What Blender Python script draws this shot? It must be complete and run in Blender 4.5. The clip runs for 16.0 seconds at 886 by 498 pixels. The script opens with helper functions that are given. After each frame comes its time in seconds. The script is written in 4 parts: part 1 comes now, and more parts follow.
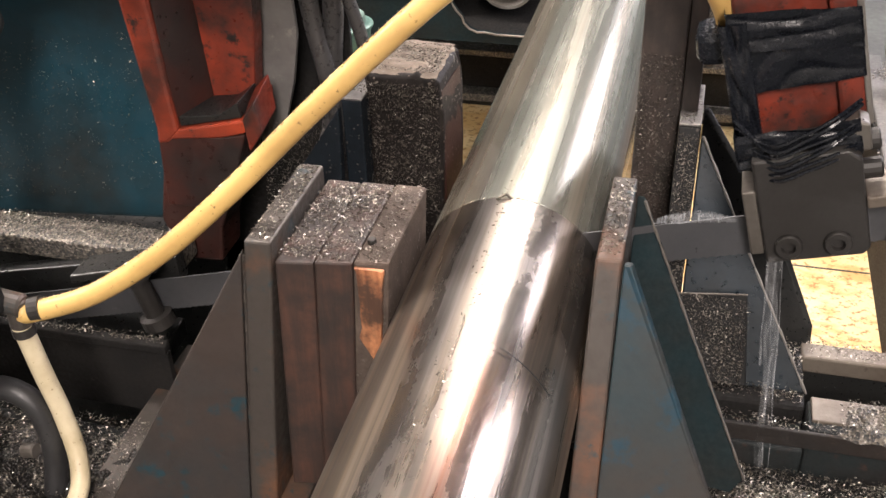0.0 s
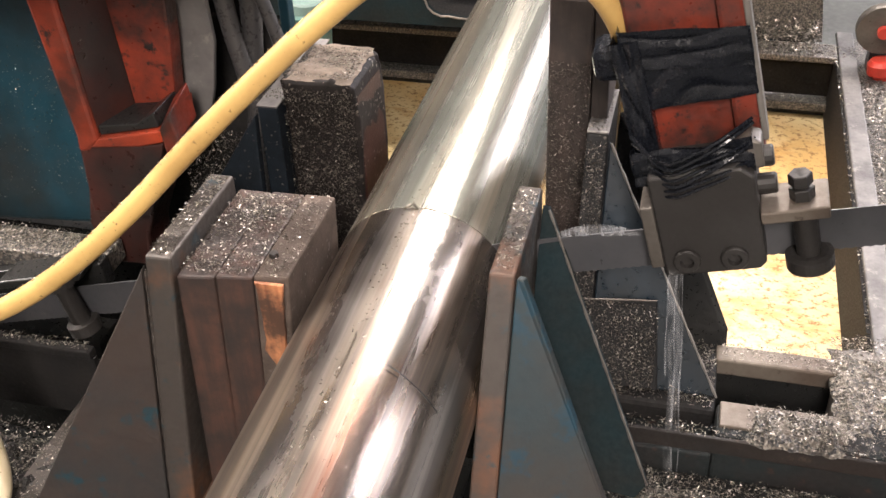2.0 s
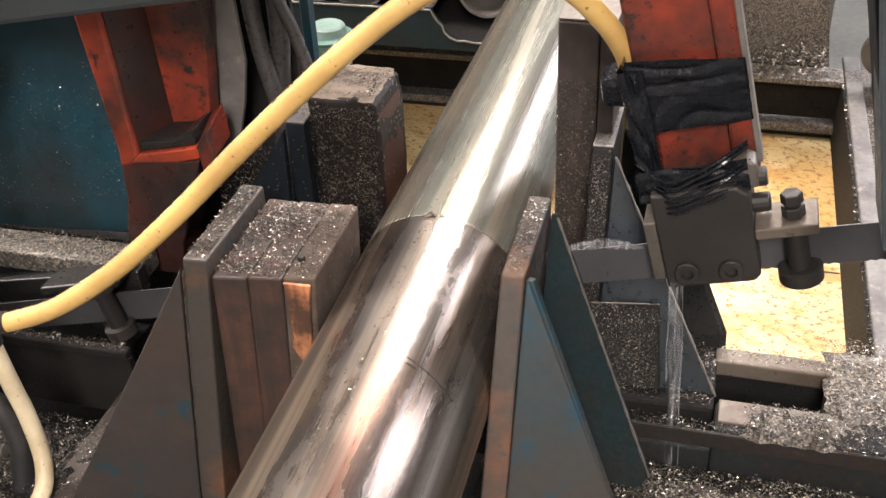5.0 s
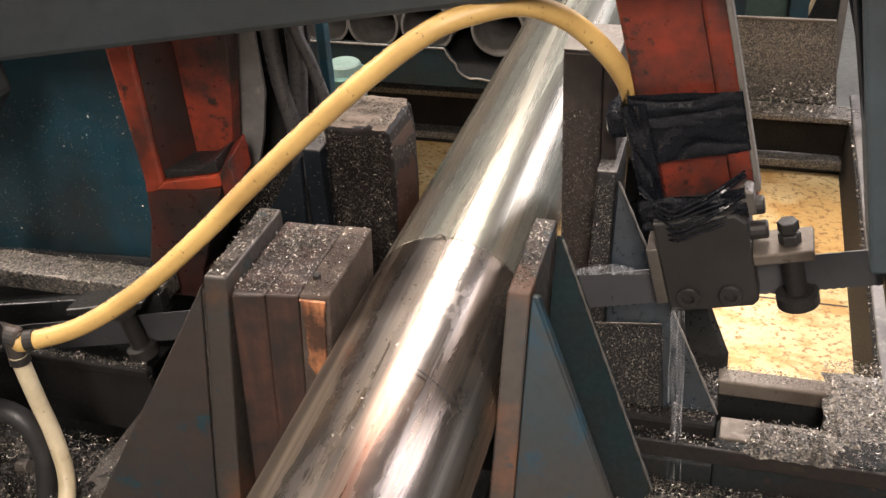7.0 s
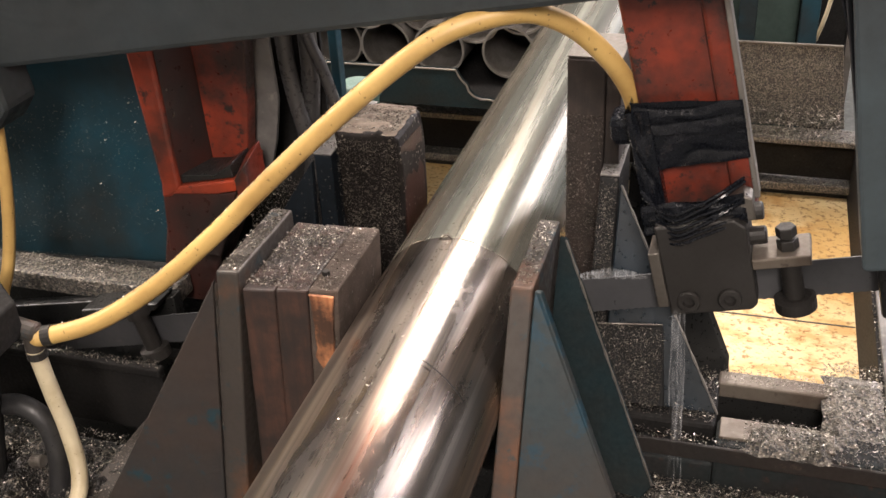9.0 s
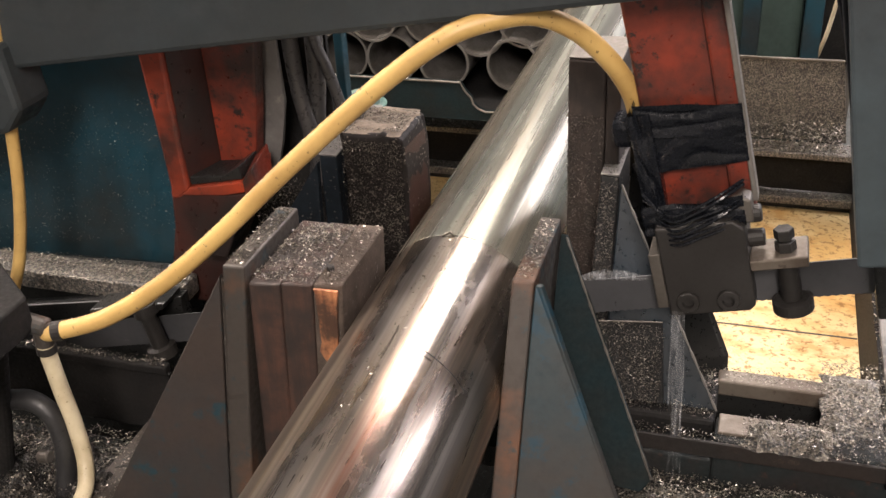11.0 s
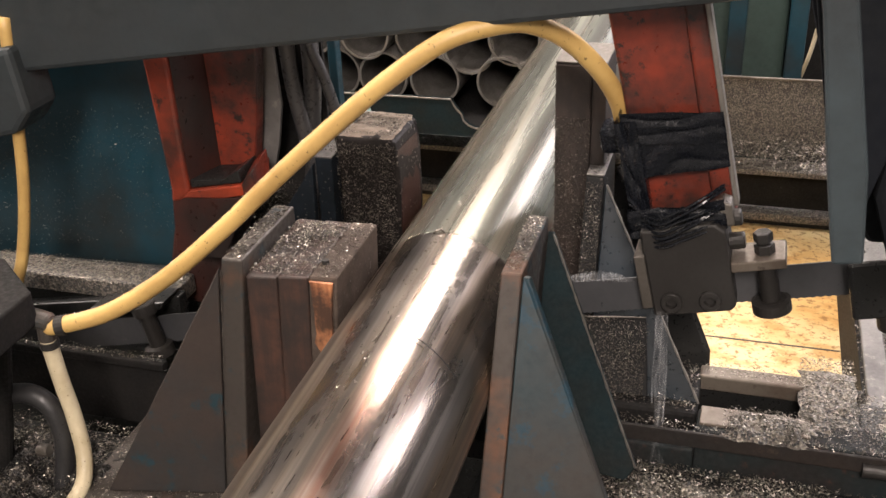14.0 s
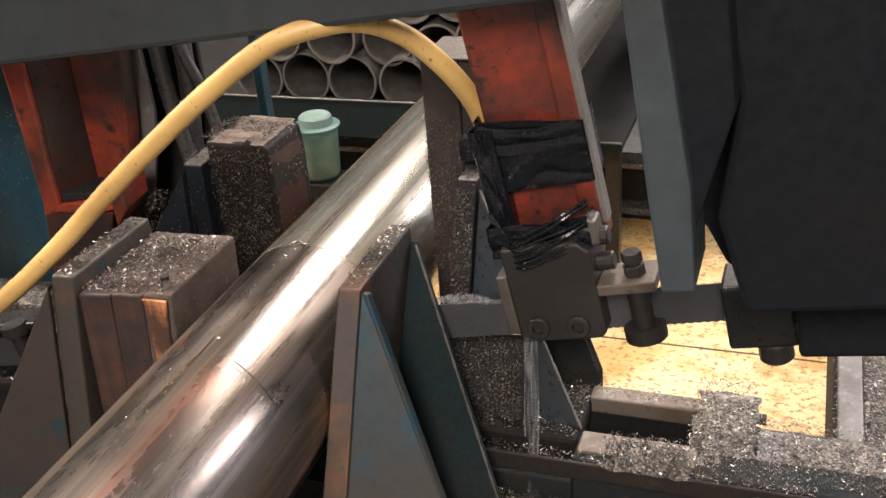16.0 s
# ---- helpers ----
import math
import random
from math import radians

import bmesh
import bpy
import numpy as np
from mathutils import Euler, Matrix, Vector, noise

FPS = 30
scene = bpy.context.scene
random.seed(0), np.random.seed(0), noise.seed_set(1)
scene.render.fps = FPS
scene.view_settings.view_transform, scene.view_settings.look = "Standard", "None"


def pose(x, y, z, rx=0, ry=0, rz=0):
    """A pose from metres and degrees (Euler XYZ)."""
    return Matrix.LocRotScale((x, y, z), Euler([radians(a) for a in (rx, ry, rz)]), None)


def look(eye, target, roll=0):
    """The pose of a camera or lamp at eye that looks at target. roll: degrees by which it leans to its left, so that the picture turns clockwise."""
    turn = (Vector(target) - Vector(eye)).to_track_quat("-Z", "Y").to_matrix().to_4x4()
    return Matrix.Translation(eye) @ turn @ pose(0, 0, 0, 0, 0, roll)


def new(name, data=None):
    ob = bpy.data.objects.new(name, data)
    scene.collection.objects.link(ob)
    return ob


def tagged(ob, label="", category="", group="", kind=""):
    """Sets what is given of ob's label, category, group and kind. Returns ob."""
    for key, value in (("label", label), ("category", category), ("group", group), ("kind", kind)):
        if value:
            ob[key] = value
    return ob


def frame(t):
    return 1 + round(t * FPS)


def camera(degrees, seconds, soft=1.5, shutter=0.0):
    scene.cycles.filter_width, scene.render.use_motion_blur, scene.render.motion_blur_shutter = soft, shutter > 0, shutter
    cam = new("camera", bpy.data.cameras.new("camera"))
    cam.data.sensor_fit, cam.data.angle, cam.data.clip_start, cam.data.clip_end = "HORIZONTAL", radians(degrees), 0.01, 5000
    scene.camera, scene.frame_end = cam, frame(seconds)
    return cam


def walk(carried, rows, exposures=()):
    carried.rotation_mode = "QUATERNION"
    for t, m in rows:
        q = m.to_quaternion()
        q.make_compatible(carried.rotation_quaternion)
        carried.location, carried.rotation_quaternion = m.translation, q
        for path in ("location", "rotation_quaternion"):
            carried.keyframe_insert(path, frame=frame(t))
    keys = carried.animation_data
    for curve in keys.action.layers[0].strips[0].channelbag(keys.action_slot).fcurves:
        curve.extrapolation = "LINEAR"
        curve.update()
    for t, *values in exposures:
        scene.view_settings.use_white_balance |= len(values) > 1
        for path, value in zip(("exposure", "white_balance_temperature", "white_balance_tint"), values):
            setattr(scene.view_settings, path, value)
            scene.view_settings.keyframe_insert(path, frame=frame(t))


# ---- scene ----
cam = camera(46.0, 16.0, soft=1.5)
PATH = [
    (0, (0.1126, -0.6726, 1.4844), (-0.1036, 0.1252, 0.9214), -1.88),
    (0.5, (0.1115, -0.6730, 1.4998), (-0.1005, 0.1185, 0.9266), -1.93),
    (1, (0.1718, -0.6405, 1.5134), (-0.0505, 0.1358, 0.9235), -2.69),
    (1.5, (0.1875, -0.6362, 1.5126), (-0.0330, 0.1424, 0.9251), -2.70),
    (2, (0.1833, -0.6397, 1.5110), (-0.0349, 0.1392, 0.9230), -2.65),
    (2.5, (0.1983, -0.6417, 1.5147), (-0.0189, 0.1400, 0.9302), -2.69),
    (3, (0.2152, -0.6449, 1.5191), (-0.0017, 0.1393, 0.9378), -2.84),
    (3.5, (0.1990, -0.6603, 1.5316), (-0.0182, 0.1255, 0.9525), -2.76),
    (4, (0.1896, -0.6739, 1.5290), (-0.0332, 0.1117, 0.9518), -2.78),
    (6.5, (0.2130, -0.7212, 1.5360), (-0.0357, 0.0815, 0.9939), -3.25),
    (7, (0.2125, -0.7307, 1.5357), (-0.0410, 0.0764, 1.0025), -3.29),
    (7.5, (0.2233, -0.7384, 1.5340), (-0.0359, 0.0718, 1.0083), -3.32),
    (8, (0.2211, -0.7476, 1.5321), (-0.0412, 0.0674, 1.0153), -3.27),
    (8.5, (0.2246, -0.7518, 1.5316), (-0.0414, 0.0661, 1.0215), -3.23),
    (9, (0.2270, -0.7626, 1.5232), (-0.0415, 0.0571, 1.0172), -3.14),
    (11.5, (0.2362, -0.7923, 1.5101), (-0.0399, 0.0383, 1.0264), -3.01),
    (12, (0.2354, -0.8021, 1.5076), (-0.0400, 0.0308, 1.0276), -2.95),
    (12.5, (0.2386, -0.8086, 1.5073), (-0.0360, 0.0268, 1.0312), -2.89),
    (13, (0.2414, -0.8146, 1.5063), (-0.0303, 0.0240, 1.0342), -2.70),
    (13.5, (0.2412, -0.8228, 1.5051), (-0.0292, 0.0179, 1.0361), -2.64),
    (14, (0.2459, -0.8261, 1.5025), (-0.0227, 0.0175, 1.0375), -2.50),
    (14.5, (0.2497, -0.8258, 1.4973), (-0.0183, 0.0186, 1.0336), -2.42),
    (15, (0.2846, -0.8059, 1.4767), (0.0117, 0.0360, 1.0111), -2.58),
    (15.5, (0.3545, -0.7363, 1.4558), (0.0638, 0.1032, 0.9966), -3.66),
    (16, (0.3857, -0.7102, 1.4638), (0.0679, 0.1206, 1.0068), -4.62),
]
walk(cam, [(t, look(eye, target, roll)) for t, eye, target, roll in PATH],
     exposures=[(0.0, 0.52, 6100, 13), (4.2, 0.60, 6100, 13), (6.3, 0.19, 6250, 13), (9.0, 0.13, 6250, 13), (16.0, 0.14, 6280, 14)])

# ---- world and light ----
world = bpy.data.worlds.new("hall_air")
scene.world = world
world.use_nodes = True
world.node_tree.nodes["Background"].inputs[0].default_value = (0.75, 0.85, 1.0, 1)
world.node_tree.nodes["Background"].inputs[1].default_value = 0.17

# All shapes below are given in decimetres, with the bar's axis along y through (0, 0, 0), one metre above the floor.
DM, AXIS = 0.1, 1.0


def at(x, y, z):
    return Vector((x * DM, y * DM, z * DM + AXIS))


def area_lamp(name, place, target, power, sx, sy, colour):
    data = bpy.data.lights.new(name, "AREA")
    data.shape, data.size, data.size_y, data.energy, data.color = "RECTANGLE", sx, sy, power, colour
    ob = new(name, data)
    ob.matrix_world = look(at(*place), at(*target))
    return ob


WARM, COOL = (1.0, 0.86, 0.74), (1.0, 0.92, 0.93)
area_lamp("strip_lamp", (0, 30.5, 26), (0, 30.5, 0), 172, 1.05, 1.05, WARM)
area_lamp("strip_lamp", (31, 35, 26), (29, 30, 0), 430, 1.5, 3.4, COOL)
area_lamp("strip_lamp", (-26, 4, 26), (-20, 4, 0), 330, 0.5, 6.0, WARM)
area_lamp("strip_lamp", (6, -24, 26), (3, -12, 0), 290, 0.8, 2.6, WARM)
# Daylight in the opening of window_1.
area_lamp("unseen_hall_light", (29, 68.6, 25), (20, 0, 6), 72, 1.3, 1.1, COOL)
# Unseen fill lamp added from the east, where the wall has no window.
area_lamp("unseen_hall_light", (57, 5, 17), (0, 5, 6), 60, 1.3, 9.0, COOL)


# ---- materials ----
def principled(name):
    m = bpy.data.materials.new(name)
    m.use_nodes = True
    t = m.node_tree
    return m, t, t.nodes["Principled BSDF"]


def node(t, kind, **inputs):
    n = t.nodes.new(kind)
    for k, v in inputs.items():
        n.inputs[k.replace("_", " ")].default_value = v
    return n


def ramp(t, source, stops):
    n = t.nodes.new("ShaderNodeValToRGB")
    e = n.color_ramp.elements
    while len(e) < len(stops):
        e.new(0.5)
    for el, (p, c) in zip(e, stops):
        el.position = p
        el.color = (*c, 1) if len(c) == 3 else c
    t.links.new(source, n.inputs[0])
    return n.outputs[0]


def grey(v):
    return (v, v, v)


def mixed(t, fac, a, b):
    n = t.nodes.new("ShaderNodeMix")
    n.data_type = "RGBA"
    t.links.new(fac, n.inputs[0])
    for slot, v in ((6, a), (7, b)):
        if hasattr(v, "links"):
            t.links.new(v, n.inputs[slot])
        else:
            n.inputs[slot].default_value = (*v, 1)
    return n.outputs[2]


def coords(t, scale=(1, 1, 1)):
    c = t.nodes.new("ShaderNodeTexCoord")
    m = t.nodes.new("ShaderNodeMapping")
    m.inputs["Scale"].default_value = scale
    t.links.new(c.outputs["Object"], m.inputs[0])
    return m.outputs[0]


def noise_at(t, vec, scale, detail=4, rough=0.55):
    n = node(t, "ShaderNodeTexNoise", Scale=scale, Detail=detail, Roughness=rough)
    t.links.new(vec, n.inputs["Vector"])
    return n.outputs[0]


def bumped(t, b, height, strength, distance=0.001):
    n = node(t, "ShaderNodeBump", Strength=strength, Distance=distance)
    t.links.new(height, n.inputs["Height"])
    t.links.new(n.outputs[0], b.inputs["Normal"])


def worn(name, base, dirt, wear, rough=0.5, metal=0.0, dirt_at=0.5, wear_at=0.68, scale=18, bump=0.2):
    """Painted or bare metal: base colour, broad greasy dirt, small worn spots."""
    m, t, b = principled(name)
    v = coords(t)
    big = ramp(t, noise_at(t, v, scale, 6, 0.62), [(dirt_at - 0.12, grey(0)), (dirt_at + 0.14, grey(1))])
    small = ramp(t, noise_at(t, v, scale * 5, 8, 0.7), [(wear_at - 0.03, grey(0)), (wear_at + 0.05, grey(1))])
    col = mixed(t, small, mixed(t, big, base, dirt), wear)
    t.links.new(col, b.inputs["Base Color"])
    fine = noise_at(t, v, scale * 14, 5, 0.6)
    t.links.new(ramp(t, fine, [(0.3, grey(max(rough - 0.15, 0.05))), (0.7, grey(min(rough + 0.2, 1)))]), b.inputs["Roughness"])
    b.inputs["Metallic"].default_value = metal
    bumped(t, b, fine, bump)
    return m


TEAL = worn("teal_paint", (0.007, 0.042, 0.062), (0.013, 0.02, 0.022), (0.06, 0.065, 0.06), 0.45, scale=7)
TEAL_GREY = worn("greasy_teal_steel", (0.012, 0.025, 0.030), (0.028, 0.024, 0.020), (0.005, 0.030, 0.048), 0.5, 0.1, dirt_at=0.50, wear_at=0.575, scale=8)
DARK_TEAL = worn("dark_green_paint", (0.006, 0.015, 0.018), (0.009, 0.012, 0.012), (0.02, 0.022, 0.021), 0.8)
DARK_TEAL.node_tree.nodes["Principled BSDF"].inputs["Specular IOR Level"].default_value = 0.2
BEAM_GREY = worn("blue_grey_paint", (0.026, 0.034, 0.038), (0.022, 0.026, 0.027), (0.010, 0.009, 0.009), 0.55, wear_at=0.72, scale=6)
PILLAR_BLUE = worn("scuffed_blue_grey_paint", (0.045, 0.062, 0.070), (0.028, 0.036, 0.040), (0.012, 0.011, 0.012), 0.5, wear_at=0.68, scale=10)
BLACK_PAINT = worn("black_guard_paint", (0.006, 0.008, 0.012), (0.008, 0.009, 0.010), (0.012, 0.012, 0.012), 0.8, scale=7)
BLACK_PAINT.node_tree.nodes["Principled BSDF"].inputs["Specular IOR Level"].default_value = 0.2
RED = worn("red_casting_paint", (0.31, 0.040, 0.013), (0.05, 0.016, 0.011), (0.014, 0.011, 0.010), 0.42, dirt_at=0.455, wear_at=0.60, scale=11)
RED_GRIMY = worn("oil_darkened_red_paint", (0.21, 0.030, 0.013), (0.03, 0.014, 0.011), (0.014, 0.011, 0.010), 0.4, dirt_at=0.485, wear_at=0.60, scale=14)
# Darker red for the pocket wall, lower web and foot.
RED_DARK = worn("dark_red_paint", (0.06, 0.016, 0.011), (0.018, 0.013, 0.012), (0.012, 0.011, 0.011), 0.38, dirt_at=0.45, scale=9)
STEEL = worn("grey_steel", (0.155, 0.142, 0.125), (0.09, 0.08, 0.068), (0.05, 0.04, 0.033), 0.45, 0.5, scale=14)
RUST_EDGE = worn("rusty_steel_edge", (0.060, 0.052, 0.045), (0.21, 0.085, 0.032), (0.03, 0.048, 0.055), 0.52, 0.3, dirt_at=0.65, wear_at=0.62, scale=11)
DARK_STEEL = worn("blackened_steel", (0.034, 0.032, 0.030), (0.026, 0.024, 0.022), (0.07, 0.07, 0.068), 0.45, 0.3, scale=20, bump=0.1)
OILY = worn("oily_black_steel", (0.012, 0.013, 0.013), (0.02, 0.02, 0.019), (0.05, 0.05, 0.045), 0.35, 0.2)
BLADE = worn("blade_steel", (0.085, 0.085, 0.089), (0.065, 0.067, 0.072), (0.12, 0.12, 0.12), 0.42, 0.3, scale=10, bump=0.05)
BARE_RUST = worn("bare_rusty_bar", (0.15, 0.13, 0.105), (0.10, 0.078, 0.06), (0.06, 0.045, 0.035), 0.5, 0.3, dirt_at=0.5, wear_at=0.62, scale=16)
WHITE_STEEL = worn("bare_plate", (0.24, 0.225, 0.205), (0.17, 0.155, 0.135), (0.12, 0.10, 0.085), 0.42, 0.5)
TUBE_STEEL = worn("mill_scale_tube", (0.22, 0.21, 0.195), (0.13, 0.12, 0.105), (0.25, 0.24, 0.22), 0.45, 0.5, wear_at=0.72, scale=20)
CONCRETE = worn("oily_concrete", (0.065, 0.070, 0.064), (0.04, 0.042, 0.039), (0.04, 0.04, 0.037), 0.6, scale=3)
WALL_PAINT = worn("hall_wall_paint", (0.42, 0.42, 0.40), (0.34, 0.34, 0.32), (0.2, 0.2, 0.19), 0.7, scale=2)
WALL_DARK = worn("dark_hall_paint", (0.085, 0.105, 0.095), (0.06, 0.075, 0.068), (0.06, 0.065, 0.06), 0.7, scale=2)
CABLE = worn("dusty_cable_rubber", (0.055, 0.053, 0.052), (0.040, 0.039, 0.039), (0.12, 0.115, 0.11), 0.32, wear_at=0.64, scale=12, bump=0.15)
SCUFFED = worn("scuffed_grey_sheet", (0.17, 0.163, 0.155), (0.06, 0.058, 0.056), (0.22, 0.21, 0.19), 0.5, 0.2, dirt_at=0.52, wear_at=0.62, scale=10)
GRIME = worn("black_oily_grime", (0.007, 0.007, 0.007), (0.013, 0.012, 0.011), (0.05, 0.046, 0.04), 0.75, wear_at=0.66)
GRIME.node_tree.nodes["Principled BSDF"].inputs["Specular IOR Level"].default_value = 0.25
RUBBER = worn("black_rubber", (0.018, 0.018, 0.019), (0.03, 0.03, 0.03), (0.08, 0.08, 0.075), 0.4, wear_at=0.7, bump=0.1)
TAPE = worn("black_tape", (0.005, 0.006, 0.008), (0.007, 0.008, 0.011), (0.012, 0.012, 0.015), 0.2, bump=0.0, scale=30)
TAPE.node_tree.nodes["Principled BSDF"].inputs["Specular IOR Level"].default_value = 0.3
GREASE = worn("brown_greasy_plate", (0.040, 0.030, 0.025), (0.022, 0.025, 0.026), (0.008, 0.036, 0.048), 0.55, 0.1, dirt_at=0.5, wear_at=0.60, scale=8)
JAW_RUST = worn("rust_streaked_jaw", (0.052, 0.045, 0.039), (0.20, 0.078, 0.030), (0.028, 0.048, 0.056), 0.55, 0.3, dirt_at=0.56, wear_at=0.60, scale=9)
RAIL = worn("grimy_green_rail", (0.004, 0.011, 0.012), (0.009, 0.007, 0.006), (0.045, 0.020, 0.012), 0.8, dirt_at=0.48, wear_at=0.62, scale=10)
RAIL_EDGE = worn("rusty_oily_lip", (0.017, 0.011, 0.008), (0.009, 0.008, 0.007), (0.05, 0.034, 0.025), 0.7, dirt_at=0.5, wear_at=0.62, scale=9)


def chip_crust(name, gain, cover):
    """Oily surface under a crust of fine bright turnings."""
    m, t, b = principled(name)
    v = coords(t)
    cell = node(t, "ShaderNodeTexVoronoi", Scale=420.0, Randomness=1.0)
    t.links.new(v, cell.inputs["Vector"])
    big = noise_at(t, v, 60, 6, 0.7)
    bright = ramp(t, cell.outputs["Color"], [(0.25, grey(0.035 * gain)), (0.55, (0.09 * gain, 0.082 * gain, 0.07 * gain)), (0.9, (0.32, 0.29, 0.245))])
    t.links.new(mixed(t, ramp(t, big, [(cover, grey(0)), (cover + 0.16, grey(1))]), (0.035 * gain, 0.033 * gain, 0.03 * gain), bright), b.inputs["Base Color"])
    b.inputs["Metallic"].default_value = 0.55
    b.inputs["Roughness"].default_value = 0.38
    bumped(t, b, cell.outputs["Distance"], 0.9, 0.002)
    return m


CRUST = chip_crust("chip_crust", 1.0, 0.36)
CRUST_OILY = chip_crust("oily_chip_crust", 0.45, 0.44)
CRUST_LIGHT = chip_crust("dry_chip_crust", 1.9, 0.30)


def chip_metal(name, gain, rough):
    m, t, b = principled(name)
    info = t.nodes.new("ShaderNodeNewGeometry")
    col = ramp(t, info.outputs["Random Per Island"], [(0.0, (0.08 * gain, 0.072 * gain, 0.062 * gain)), (0.6, (0.26 * gain, 0.235 * gain, 0.20 * gain)), (1.0, (0.58 * gain, 0.54 * gain, 0.47 * gain))])
    t.links.new(col, b.inputs["Base Color"])
    b.inputs["Metallic"].default_value = 0.9
    b.inputs["Roughness"].default_value = rough
    return m


CHIP = chip_metal("bright_turnings", 1.0, 0.3)
CHIP_DULL = chip_metal("greasy_turnings", 0.5, 0.45)


def dusted(name, ground, rough, size=520.0, many=0.86):
    """A dark greasy surface to which fine bright chips stick."""
    m, t, b = principled(name)
    v = coords(t)
    cell = node(t, "ShaderNodeTexVoronoi", Scale=size, Randomness=1.0)
    t.links.new(v, cell.inputs["Vector"])
    lumps = noise_at(t, v, 45, 6, 0.7)
    spark = ramp(t, cell.outputs["Color"], [(many, grey(0)), (many + 0.09, grey(1))])
    n = t.nodes.new("ShaderNodeMath")
    n.operation = "MULTIPLY"
    t.links.new(spark, n.inputs[0])
    t.links.new(ramp(t, lumps, [(0.40, grey(0)), (0.58, grey(1))]), n.inputs[1])
    base = mixed(t, ramp(t, lumps, [(0.35, grey(0)), (0.7, grey(1))]), ground, tuple(0.45 * c for c in ground))
    t.links.new(mixed(t, n.outputs[0], base, (0.20, 0.18, 0.155)), b.inputs["Base Color"])
    t.links.new(ramp(t, n.outputs[0], [(0.0, grey(rough)), (1.0, grey(0.3))]), b.inputs["Roughness"])
    t.links.new(n.outputs[0], b.inputs["Metallic"])
    b.inputs["Specular IOR Level"].default_value = 0.2
    bumped(t, b, cell.outputs["Distance"], 0.2, 0.001)
    return m


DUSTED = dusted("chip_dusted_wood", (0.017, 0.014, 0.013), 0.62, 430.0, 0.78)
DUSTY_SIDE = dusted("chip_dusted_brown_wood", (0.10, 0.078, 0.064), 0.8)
# Much paler ground for the block's top than for its front.
PALE_TOP = dusted("pale_chip_dusted_wood", (0.185, 0.15, 0.12), 0.8, 430.0, 0.78)
DUSTED_BLACK = dusted("chip_dusted_black_plate", (0.010, 0.010, 0.010), 0.6)
DUSTED_RED = dusted("chip_dusted_red_wood", (0.05, 0.022, 0.016), 0.5)
DUSTED_BLUE = dusted("chip_dusted_blue_steel", (0.009, 0.014, 0.020), 0.65)
BLUE_STEEL = worn("wet_blue_steel", (0.008, 0.016, 0.024), (0.005, 0.008, 0.010), (0.08, 0.08, 0.075), 0.35, 0.2, dirt_at=0.5, wear_at=0.70, scale=12)


